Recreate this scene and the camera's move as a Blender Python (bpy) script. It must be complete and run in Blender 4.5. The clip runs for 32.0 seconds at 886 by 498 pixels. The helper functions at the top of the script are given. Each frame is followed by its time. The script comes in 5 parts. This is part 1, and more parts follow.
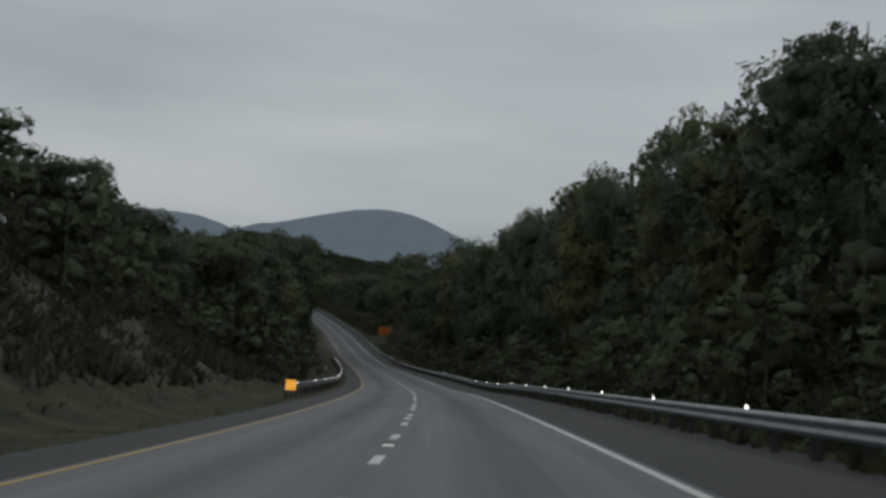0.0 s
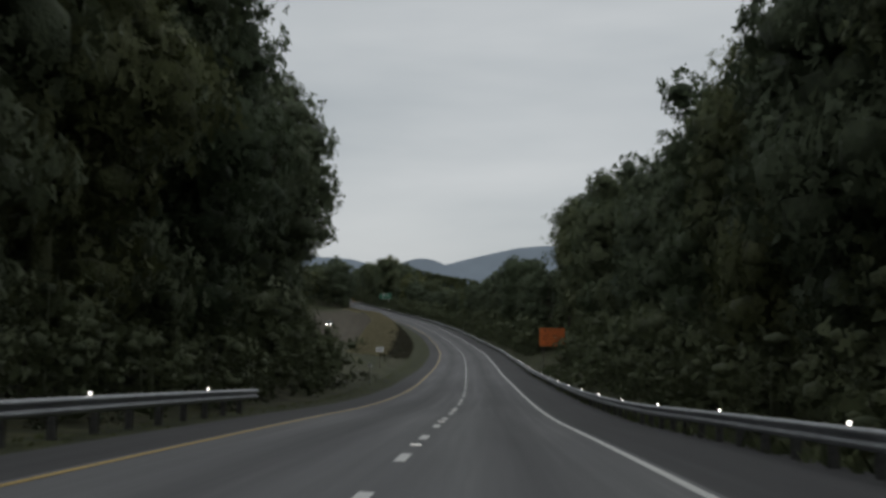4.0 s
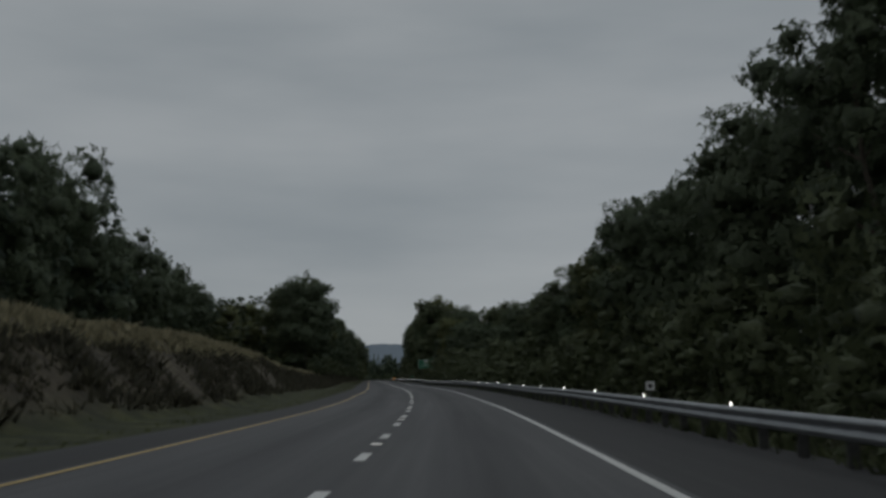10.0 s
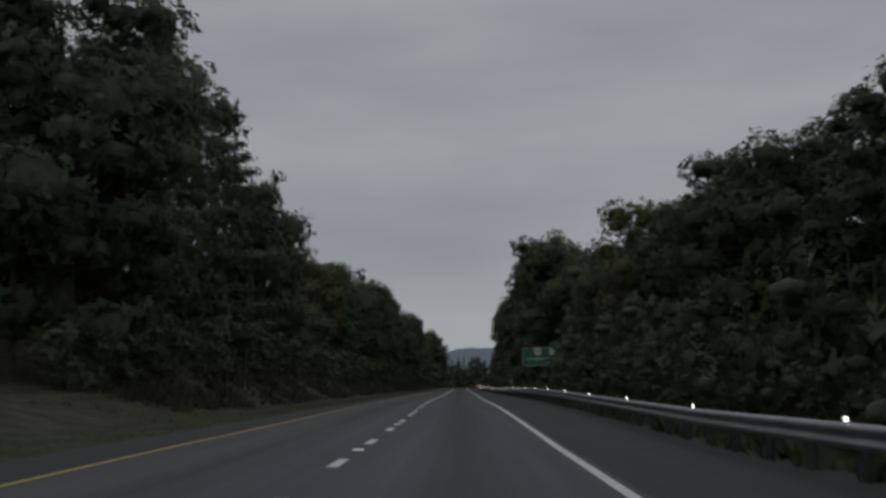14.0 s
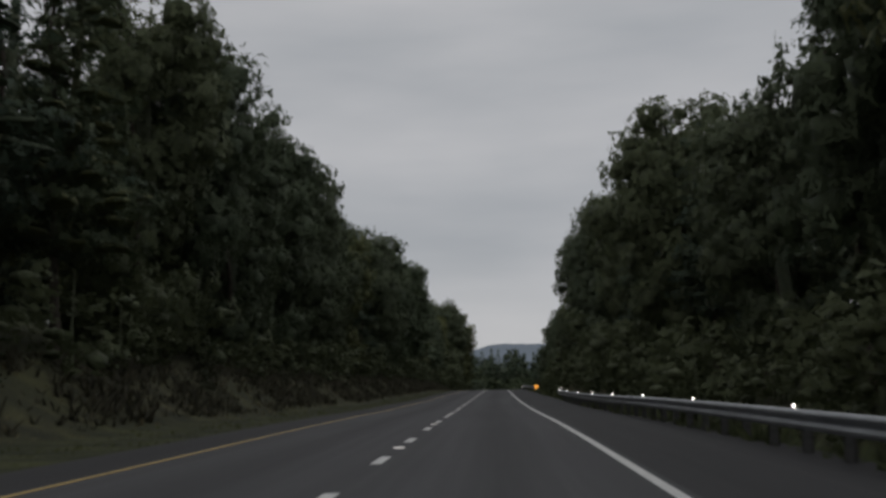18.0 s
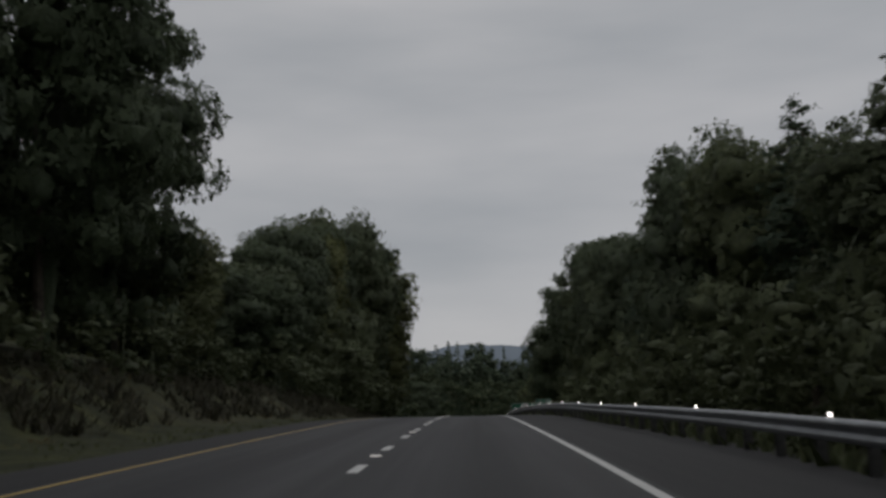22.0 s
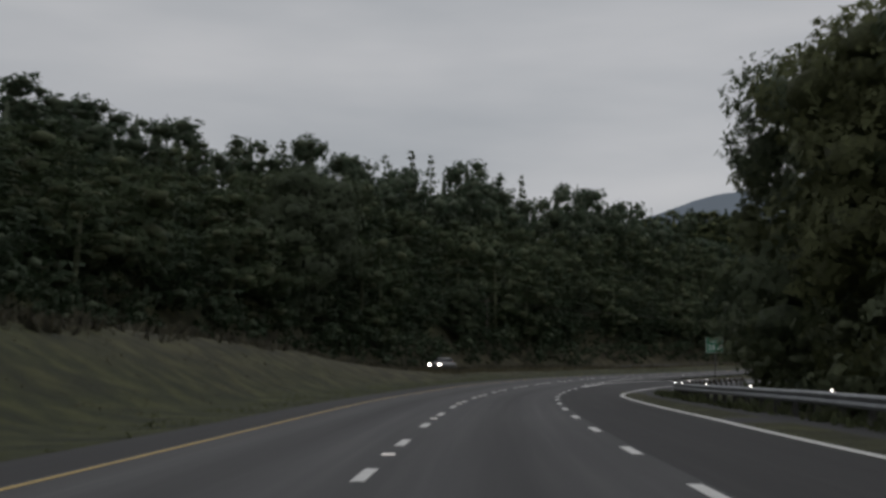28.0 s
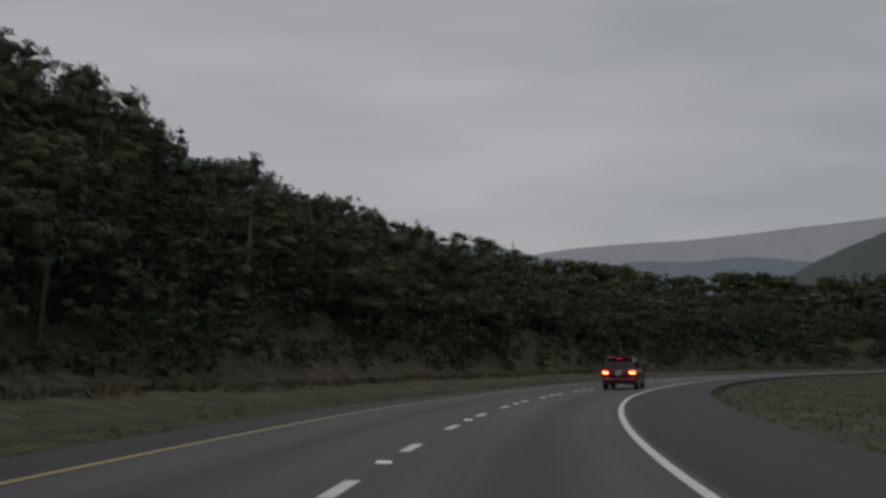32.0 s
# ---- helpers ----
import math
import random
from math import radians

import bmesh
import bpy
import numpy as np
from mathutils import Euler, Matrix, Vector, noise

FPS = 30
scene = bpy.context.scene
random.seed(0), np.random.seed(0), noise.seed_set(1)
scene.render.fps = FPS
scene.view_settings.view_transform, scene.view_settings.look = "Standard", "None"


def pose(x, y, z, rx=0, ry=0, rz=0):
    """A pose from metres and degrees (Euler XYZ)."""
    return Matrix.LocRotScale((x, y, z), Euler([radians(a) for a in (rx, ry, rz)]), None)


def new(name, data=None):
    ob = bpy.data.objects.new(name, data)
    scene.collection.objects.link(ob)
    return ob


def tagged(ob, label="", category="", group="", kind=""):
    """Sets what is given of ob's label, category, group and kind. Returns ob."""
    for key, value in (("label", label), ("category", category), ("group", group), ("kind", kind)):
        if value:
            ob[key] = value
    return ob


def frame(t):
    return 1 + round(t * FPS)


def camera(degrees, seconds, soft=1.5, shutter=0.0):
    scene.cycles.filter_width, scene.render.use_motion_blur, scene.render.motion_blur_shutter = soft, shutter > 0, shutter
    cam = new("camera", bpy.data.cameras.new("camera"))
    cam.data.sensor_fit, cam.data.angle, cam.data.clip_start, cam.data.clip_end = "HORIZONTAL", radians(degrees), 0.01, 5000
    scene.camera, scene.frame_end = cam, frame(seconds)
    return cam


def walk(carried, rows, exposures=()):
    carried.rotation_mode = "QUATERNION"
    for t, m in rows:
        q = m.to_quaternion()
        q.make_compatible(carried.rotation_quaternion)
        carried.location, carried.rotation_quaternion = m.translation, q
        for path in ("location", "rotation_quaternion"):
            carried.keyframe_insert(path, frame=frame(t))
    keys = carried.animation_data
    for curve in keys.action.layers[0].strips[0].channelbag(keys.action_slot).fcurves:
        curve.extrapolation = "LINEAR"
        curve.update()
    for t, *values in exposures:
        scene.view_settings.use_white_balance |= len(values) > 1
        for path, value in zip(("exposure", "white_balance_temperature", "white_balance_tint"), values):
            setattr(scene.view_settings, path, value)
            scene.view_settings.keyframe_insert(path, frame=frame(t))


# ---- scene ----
# A divided highway through wooded hills at dusk, under an overcast sky.
# The road's plan: bends (per km), slope and crossfall (percent) every 22 m along its dashed line.
KNOTS = np.arange(61) * 22.0 - 10.0
BENDS = [0.70, 0.78, 0.77, 1.17, 1.33, 0.90, 0.63, 1.01, 0.20, -0.35, 0.61, 0.54, -0.28, 0.60, 0.14, 1.61, 0.47, 0.97, 1.11, 0.92, 0.95, 0.80, 0.82, 0.30, 0.26, -0.37, 0.24, 0.54, -0.57, -0.29, 0.33, -0.17, 0.01, 0.21, 0.03, -0.16, -0.20, -0.03, 0.11, -0.34, -0.58, 0.31, 0.11, 0.40, -0.73, -0.32, 0.16, 0.00, 0.12, -0.11, -0.97, -1.86, -3.47, -4.61, -3.66, -4.25, -5.73, -5.02, -4.24, -4.34, -4.66]
SLOPES = [-9.62, -8.75, -8.48, -8.18, -8.77, -6.84, -6.43, -5.59, -5.14, -5.64, -3.28, -1.44, -1.07, 0.15, 1.09, 1.49, 2.24, 2.55, 4.04, 4.27, 4.28, 4.89, 4.40, 4.40, 4.30, 4.50, 4.70, 4.90, 4.20, 4.40, 4.00, 4.60, 4.50, 4.60, 3.90, 4.60, 4.50, 5.10, 4.50, 5.10, 4.10, 3.50, 2.10, 1.70, 0.60, -1.20, -2.00, -3.60, -4.00, -3.60, -3.30, -2.30, -2.60, -1.80, -1.20, -1.60, -1.10, -0.40, 0.50, 0.30, 1.20]
CROSSFALL = [-3.45, -5.09, -5.14, -4.59, -2.80, -2.89, -2.68, -0.86, 1.45, 2.93, 2.05, 1.02, 1.00, -0.41, 0.30, -0.62, 0.64, 1.09, 1.60, 1.57, 0.33, 0.90, 0.40, -0.20, 0.30, 0.80, 2.30, 0.90, -0.10, 0.00, 0.90, 1.00, 1.30, 0.90, 1.20, 0.60, -0.40, 0.30, 0.10, 0.90, 0.40, 1.40, 0.30, -0.20, 0.30, 0.40, 1.10, 0.00, -0.00, -1.00, -0.90, -1.40, -0.10, 2.10, 1.30, 0.50, 0.60, -0.30, -0.40, -1.00, -0.70]

STEP = 2.0
LONG = np.arange(-80.0, 1560.0, STEP)


def spread(values, scale):
    return np.interp(LONG, KNOTS, np.array(values) * scale)


ANCHOR = 462.0


def summed(values, at_anchor):
    """The running sum along the road, with the value that it has at the anchor."""
    run = np.concatenate([[0.0], np.cumsum((values[1:] + values[:-1]) / 2 * STEP)])
    return run - np.interp(ANCHOR, LONG, run) + at_anchor


BEND, SLOPE, CROSS = spread(BENDS, 1e-3), spread(SLOPES, 1e-2), spread(CROSSFALL, 1e-2)
HEAD = summed(BEND, 0.31528)
EAST, NORTH, RISE = summed(-np.sin(HEAD), -75.596), summed(np.cos(HEAD), 454.145), summed(SLOPE, -12.152)


def along(s, values):
    return np.interp(s, LONG, values)


def place(s, u, h=0.0):
    """The point u metres to the right of the dashed line, s metres along it, h above the pavement's plane."""
    a = along(s, HEAD)
    tilt = np.clip(u, -9.0, 9.0) * along(s, CROSS)
    return Vector((along(s, EAST) + u * np.cos(a), along(s, NORTH) + u * np.sin(a), along(s, RISE) + h - tilt))


def heading(s):
    return math.degrees(along(s, HEAD))


# The drive: seconds, metres along, metres right of the dashed line, yaw, pitch and roll against the road.
EYE = 1.170
DRIVE = [
    (0, 2.57, 0.98, 1.07, 7.56, -3.71),
    (1, 40.99, 1.14, 2.94, 7.37, -3.39),
    (2, 79.48, 0.93, 2.51, 7.65, -2.22),
    (3, 117.76, 1.16, 1.97, 7.50, -2.30),
    (3.5, 137.03, 0.89, 2.62, 7.48, -1.27),
    (5.5, 214.44, 2.45, 1.93, 7.70, 1.49),
    (6, 233.75, 2.50, 1.79, 7.45, 1.52),
    (7, 272.46, 2.26, 3.42, 7.48, 1.06),
    (8, 310.96, 1.66, 3.08, 7.43, -0.35),
    (9, 349.35, 1.45, 1.69, 7.44, 0.77),
    (10, 387.93, 1.46, 1.33, 7.50, 0.90),
    (11, 426.88, 1.74, 1.19, 7.90, 0.33),
    (12, 465.45, 1.27, 2.41, 7.53, 0.65),
    (13, 504.07, 1.57, 1.13, 7.49, 0.72),
    (13.5, 523.56, 1.81, 1.28, 7.72, 1.32),
    (15.5, 599.42, 2.21, 0.85, 7.64, 1.38),
    (16, 618.91, 2.35, 2.15, 7.85, 1.32),
    (17, 657.98, 2.01, 1.86, 8.30, 0.96),
    (18, 696.69, 1.83, 3.11, 7.74, 1.42),
    (19, 735.13, 1.47, 1.41, 7.91, 1.38),
    (20, 774.49, 1.41, 1.93, 8.10, 0.81),
    (21, 813.26, 1.41, 1.73, 7.66, 1.03),
    (22, 852.09, 1.59, 1.04, 7.72, 1.08),
    (23, 890.96, 1.62, 2.49, 7.24, 0.93),
    (24, 930.39, 1.58, 0.88, 7.57, 0.90),
    (25, 969.66, 2.19, 0.64, 7.67, 1.33),
    (26, 1008.73, 1.92, 2.80, 7.43, 1.36),
    (26.5, 1028.22, 1.47, 2.66, 7.32, 0.95),
    (28.5, 1106.39, 1.32, 1.39, 7.35, -0.70),
    (29, 1125.72, 1.49, 2.83, 7.42, -0.84),
    (30, 1164.78, 1.56, 3.56, 7.38, 1.02),
    (31, 1203.55, 1.52, 3.24, 7.01, 0.54),
    (32, 1243.17, 1.70, 2.14, 7.21, -0.28),
]


def drive_pose(row):
    t, s, u, yaw, pitch, roll = row
    p = place(s, u, EYE)
    return pose(p.x, p.y, p.z, 90 + math.degrees(math.atan(along(s, SLOPE))) + pitch, roll, heading(s) + yaw)


def smooth_rows(rows, gap=0.5):
    """The rows at every half second, on a smooth curve through the given ones."""
    out = []
    for i in range(len(rows) - 1):
        a, b = np.array(rows[i]), np.array(rows[i + 1])
        before, after = np.array(rows[max(i - 1, 0)]), np.array(rows[min(i + 2, len(rows) - 1)])
        n = max(1, round((b[0] - a[0]) / gap))
        span = b[0] - a[0]
        ma = (b - before) / (b[0] - before[0]) * span
        mb = (after - a) / (after[0] - a[0]) * span
        for k in range(n):
            x = k / n
            out.append((2 * x**3 - 3 * x**2 + 1) * a + (x**3 - 2 * x**2 + x) * ma + (3 * x**2 - 2 * x**3) * b + (x**3 - x**2) * mb)
    out.append(np.array(rows[-1]))
    return out


cam = camera(47.7, 32.0, soft=3.05, shutter=0.12)
walk(cam, [(row[0], drive_pose(row)) for row in smooth_rows(DRIVE)], exposures=[(0.0, 0.5, 6500, 10), (1.0, 0.5, 6500, 10), (2.0, 0.62, 6650, 13), (3.0, 0.85, 6900, 15), (3.5, 0.85, 6800, 13), (5.5, 0.4, 6500, 10), (7.0, 0.38, 6500, 10), (8.0, 0.12, 6500, 10), (9.0, 0.0, 6500, 10), (12.0, -0.03, 6500, 12), (13.0, 0.0, 6500, 14), (15.5, 0.3, 6700, 14), (17.0, 0.4, 6800, 16), (19.0, 0.65, 6800, 16), (21.0, 0.55, 6800, 16), (22.0, 0.42, 6800, 16), (23.0, 0.42, 6800, 16), (25.0, 0.55, 6800, 16), (26.0, 0.28, 6500, 12), (28.5, 0.8, 6800, 16), (29.0, 1.05, 6800, 16), (30.0, 1.2, 6800, 16), (31.0, 0.7, 6800, 16), (32.0, 0.35, 6800, 16)])


# ---- light: an even overcast at dusk ----
world = bpy.data.worlds.new("overcast")
scene.world = world
world.use_nodes = True
wn, wl = world.node_tree.nodes, world.node_tree.links
wn.clear()
w_out = wn.new("ShaderNodeOutputWorld")
w_back = wn.new("ShaderNodeBackground")
w_sky = wn.new("ShaderNodeTexSky")
w_sky.sky_type = "NISHITA"
w_sky.sun_disc = False
w_sky.sun_elevation, w_sky.sun_rotation = radians(40), radians(200)
w_sky.air_density, w_sky.dust_density = 1.0, 3.0
w_dim = wn.new("ShaderNodeVectorMath")
w_dim.operation = "SCALE"
w_dim.inputs["Scale"].default_value = 0.05
w_coord = wn.new("ShaderNodeTexCoord")
w_map = wn.new("ShaderNodeMapping")
w_map.inputs["Scale"].default_value = (1.0, 1.0, 4.5)
w_noise = wn.new("ShaderNodeTexNoise")
w_noise.inputs["Scale"].default_value = 2.1
w_noise.inputs["Detail"].default_value = 5.0
w_noise.inputs["Roughness"].default_value = 0.45
w_ramp = wn.new("ShaderNodeValToRGB")
w_ramp.color_ramp.elements[0].position, w_ramp.color_ramp.elements[0].color = 0.32, (0.235, 0.262, 0.278, 1)
w_ramp.color_ramp.elements[1].position, w_ramp.color_ramp.elements[1].color = 0.7, (0.355, 0.375, 0.385, 1)
w_mix = wn.new("ShaderNodeMixRGB")
w_mix.inputs["Fac"].default_value = 0.9
wl.new(w_coord.outputs["Generated"], w_map.inputs["Vector"])
wl.new(w_map.outputs["Vector"], w_noise.inputs["Vector"])
wl.new(w_noise.outputs["Fac"], w_ramp.inputs["Fac"])
wl.new(w_sky.outputs["Color"], w_dim.inputs[0])
wl.new(w_dim.outputs["Vector"], w_mix.inputs["Color1"])
wl.new(w_ramp.outputs["Color"], w_mix.inputs["Color2"])
wl.new(w_mix.outputs["Color"], w_back.inputs["Color"])
wl.new(w_back.outputs["Background"], w_out.inputs["Surface"])
sun_lamp = new("sun", bpy.data.lights.new("sun", "SUN"))
sun_lamp.data.energy, sun_lamp.data.angle, sun_lamp.data.color = 0.12, radians(60), (1.0, 0.98, 0.95)
sun_lamp.matrix_world = pose(0, 0, 200, 40, 0, 160)


# ---- materials ----
def material(name, rough=0.8, metal=0.0):
    """A node material with its Principled shader, to which the colour is then linked."""
    mat = bpy.data.materials.new(name)
    mat.use_nodes = True
    nodes, links = mat.node_tree.nodes, mat.node_tree.links
    shader = nodes["Principled BSDF"]
    shader.inputs["Roughness"].default_value = rough
    shader.inputs["Metallic"].default_value = metal
    return mat, nodes, links, shader


def noise_node(nodes, links, scale, detail=4.0, vector=None, stretch=None):
    n = nodes.new("ShaderNodeTexNoise")
    n.inputs["Scale"].default_value = scale
    n.inputs["Detail"].default_value = detail
    if vector is None:
        vector = nodes.new("ShaderNodeTexCoord").outputs["Object"]
    if stretch:
        m = nodes.new("ShaderNodeMapping")
        m.inputs["Scale"].default_value = stretch
        links.new(vector, m.inputs["Vector"])
        vector = m.outputs["Vector"]
    links.new(vector, n.inputs["Vector"])
    return n.outputs["Fac"]


def ramp_node(nodes, links, fac, stops):
    r = nodes.new("ShaderNodeValToRGB")
    el = r.color_ramp.elements
    while len(el) < len(stops):
        el.new(0.5)
    for e, (at, col) in zip(el, stops):
        e.position, e.color = at, (*col, 1)
    links.new(fac, r.inputs["Fac"])
    return r.outputs["Color"]


def mix_node(nodes, links, kind, fac, a, b):
    m = nodes.new("ShaderNodeMixRGB")
    m.blend_type = kind
    if isinstance(fac, (int, float)):
        m.inputs["Fac"].default_value = fac
    else:
        links.new(fac, m.inputs["Fac"])
    for slot, v in (("Color1", a), ("Color2", b)):
        if isinstance(v, tuple):
            m.inputs[slot].default_value = (*v, 1)
        else:
            links.new(v, m.inputs[slot])
    return m.outputs["Color"]


def bump_node(nodes, links, shader, fac, strength, distance):
    b = nodes.new("ShaderNodeBump")
    b.inputs["Strength"].default_value, b.inputs["Distance"].default_value = strength, distance
    links.new(fac, b.inputs["Height"])
    links.new(b.outputs["Normal"], shader.inputs["Normal"])


def plain(name, colour, rough=0.6, metal=0.0, vary=0.25, scale=6.0, emit=0.0, bump=0.0):
    """A surface of one paint or stuff, with blotches and fine grain."""
    mat, nodes, links, shader = material(name, rough, metal)
    big = noise_node(nodes, links, scale)
    fine = noise_node(nodes, links, scale * 14, 2.0)
    dark, light = tuple(c * (1 - vary) for c in colour), tuple(min(1, c * (1 + vary)) for c in colour)
    col = ramp_node(nodes, links, big, [(0.3, dark), (0.7, light)])
    col = mix_node(nodes, links, "MULTIPLY", 0.35, col, ramp_node(nodes, links, fine, [(0.3, (0.7, 0.7, 0.7)), (0.7, (1.15, 1.15, 1.15))]))
    links.new(col, shader.inputs["Base Color"])
    if bump:
        bump_node(nodes, links, shader, fine, 0.5, bump)
    if emit:
        links.new(col, shader.inputs["Emission Color"])
        shader.inputs["Emission Strength"].default_value = emit
    return mat


def asphalt(name, base, lanes):
    """Worn asphalt. The UV map holds the metres across and along, for the wheel tracks and the oil between them."""
    mat, nodes, links, shader = material(name, 0.85)
    uv = nodes.new("ShaderNodeUVMap").outputs["UV"]
    big = noise_node(nodes, links, 0.6, 4.0, uv, (1.0, 0.06, 1.0))
    patch = noise_node(nodes, links, 0.05, 3.0, uv, (3.0, 1.0, 1.0))
    grain = noise_node(nodes, links, 60.0, 2.0)
    col = ramp_node(nodes, links, big, [(0.3, tuple(c * 0.86 for c in base)), (0.72, tuple(c * 1.12 for c in base))])
    col = mix_node(nodes, links, "MULTIPLY", 0.6, col, ramp_node(nodes, links, patch, [(0.35, (0.85, 0.85, 0.86)), (0.65, (1.1, 1.1, 1.08))]))
    col = mix_node(nodes, links, "MULTIPLY", 0.5, col, ramp_node(nodes, links, grain, [(0.3, (0.7, 0.7, 0.7)), (0.7, (1.2, 1.2, 1.2))]))
    streak = noise_node(nodes, links, 3.5, 3.0, uv, (1.0, 0.018, 1.0))
    col = mix_node(nodes, links, "MULTIPLY", 0.5, col, ramp_node(nodes, links, streak, [(0.33, (0.8, 0.8, 0.8)), (0.55, (1.0, 1.0, 1.0)), (0.72, (1.3, 1.29, 1.26))]))
    if lanes:
        sep = nodes.new("ShaderNodeSeparateXYZ")
        links.new(uv, sep.inputs[0])
        fold = nodes.new("ShaderNodeMath")
        fold.operation = "ABSOLUTE"
        links.new(sep.outputs["X"], fold.inputs[0])
        across = nodes.new("ShaderNodeMath")
        across.operation, across.inputs[1].default_value = "DIVIDE", 3.66
        links.new(fold.outputs[0], across.inputs[0])
        band = ramp_node(nodes, links, across.outputs[0], [(0.0, (0.95, 0.95, 0.95)), (0.24, (1.12, 1.12, 1.12)), (0.5, (0.62, 0.62, 0.62)), (0.76, (1.1, 1.1, 1.1)), (1.0, (0.95, 0.95, 0.95))])
        col = mix_node(nodes, links, "MULTIPLY", 0.8, col, band)
        # Waning light between the woods put into the lanes' colour along the road.
        dimming = nodes.new("ShaderNodeMath")
        dimming.operation, dimming.inputs[1].default_value = "DIVIDE", 1600.0
        links.new(sep.outputs["Y"], dimming.inputs[0])
        col = mix_node(nodes, links, "MULTIPLY", 1.0, col, ramp_node(nodes, links, dimming.outputs[0], [(0.05, (1.75, 1.75, 1.75)), (0.13, (1.25, 1.25, 1.25)), (0.3, (0.82, 0.82, 0.83)), (0.42, (0.66, 0.66, 0.67)), (0.64, (0.52, 0.52, 0.53)), (0.7, (0.78, 0.78, 0.78))]))
    else:
        far = nodes.new("ShaderNodeSeparateXYZ")
        links.new(uv, far.inputs[0])
        # The shoulder's colour carries the same dimming, a little weaker.
        dimming = nodes.new("ShaderNodeMath")
        dimming.operation, dimming.inputs[1].default_value = "DIVIDE", 1600.0
        links.new(far.outputs["Y"], dimming.inputs[0])
        col = mix_node(nodes, links, "MULTIPLY", 1.0, col, ramp_node(nodes, links, dimming.outputs[0], [(0.05, (1.4, 1.4, 1.4)), (0.2, (1.0, 1.0, 1.0)), (0.42, (0.78, 0.78, 0.79)), (0.64, (0.62, 0.62, 0.63)), (0.7, (0.9, 0.9, 0.9))]))
    links.new(col, shader.inputs["Base Color"])
    bump_node(nodes, links, shader, grain, 0.3, 0.006)
    return mat


def earth_material():
    """Roadside ground: mown grass, dry golden grass, bare soil and leaf litter in patches."""
    mat, nodes, links, shader = material("roadside_ground", 0.95)
    uv = nodes.new("ShaderNodeUVMap").outputs["UV"]
    big = noise_node(nodes, links, 0.09, 5.0, uv, (1.6, 0.7, 1.0))
    mid = noise_node(nodes, links, 0.7, 4.0, uv)
    fine = noise_node(nodes, links, 11.0, 4.0)
    dry = nodes.new("ShaderNodeAttribute")
    dry.attribute_name = "dry"
    green = ramp_node(nodes, links, mid, [(0.34, (0.022, 0.027, 0.009)), (0.5, (0.038, 0.045, 0.014)), (0.66, (0.066, 0.072, 0.022))])
    straw = ramp_node(nodes, links, mid, [(0.33, (0.043, 0.036, 0.025)), (0.5, (0.076, 0.063, 0.041)), (0.67, (0.125, 0.106, 0.067))])
    blend = nodes.new("ShaderNodeMath")
    blend.operation = "MULTIPLY_ADD"
    links.new(big, blend.inputs[0])
    blend.inputs[1].default_value = 1.1
    shift = nodes.new("ShaderNodeMath")
    shift.operation, shift.inputs[1].default_value = "SUBTRACT", 0.6
    links.new(dry.outputs["Fac"], shift.inputs[0])
    links.new(shift.outputs[0], blend.inputs[2])
    blend.use_clamp = True
    col = mix_node(nodes, links, "MIX", blend.outputs[0], green, straw)
    col = mix_node(nodes, links, "MULTIPLY", 0.6, col, ramp_node(nodes, links, fine, [(0.3, (0.68, 0.68, 0.68)), (0.7, (1.22, 1.22, 1.18))]))
    links.new(col, shader.inputs["Base Color"])
    bump_node(nodes, links, shader, fine, 0.6, 0.06)
    return mat


def leaf_material(name, dark, light, gold=None, ragged=0.0, thin=0.3, solid=False):
    """Leaves, each tuft of its own tone; ragged breaks a tuft into small leaves with gaps between them."""
    mat, nodes, links, shader = material(name, 0.75)
    info = nodes.new("ShaderNodeObjectInfo")
    island = nodes.new("ShaderNodeNewGeometry")
    col = ramp_node(nodes, links, island.outputs["Random Per Island"], [(0.0, dark), (1.0, light)])
    tone = ramp_node(nodes, links, info.outputs["Random"], [(0.0, (0.75, 0.8, 0.7)), (0.5, (1.0, 1.0, 1.0)), (0.85, (1.1, 1.03, 0.85)), (1.0, gold or (1.35, 1.15, 0.7))])
    col = mix_node(nodes, links, "MULTIPLY", 1.0, col, tone)
    clump = noise_node(nodes, links, 2.6, 4.0)
    col = mix_node(nodes, links, "MULTIPLY", 1.0, col, ramp_node(nodes, links, clump, [(0.32, (0.84, 0.86, 0.84)), (0.68, (1.12, 1.11, 1.08))]))
    links.new(col, shader.inputs["Base Color"])
    shader.inputs["Specular IOR Level"].default_value = 0.3
    if solid:
        leafy = noise_node(nodes, links, 5.5, 5.0)
        bump_node(nodes, links, shader, leafy, 0.55, 0.3)
    through_light = nodes.new("ShaderNodeBsdfTranslucent")
    links.new(col, through_light.inputs["Color"])
    blend = nodes.new("ShaderNodeMixShader")
    blend.inputs["Fac"].default_value = thin
    links.new(shader.outputs[0], blend.inputs[1])
    links.new(through_light.outputs[0], blend.inputs[2])
    surface = blend.outputs[0]
    if ragged:
        cut = nodes.new("ShaderNodeMath")
        cut.operation, cut.inputs[1].default_value = "GREATER_THAN", 0.475
        links.new(noise_node(nodes, links, ragged, 2.0), cut.inputs[0])
        gap = nodes.new("ShaderNodeBsdfTransparent")
        holes = nodes.new("ShaderNodeMixShader")
        links.new(cut.outputs[0], holes.inputs["Fac"])
        links.new(gap.outputs[0], holes.inputs[1])
        links.new(surface, holes.inputs[2])
        surface = holes.outputs[0]
    links.new(surface, nodes["Material Output"].inputs["Surface"])
    return mat


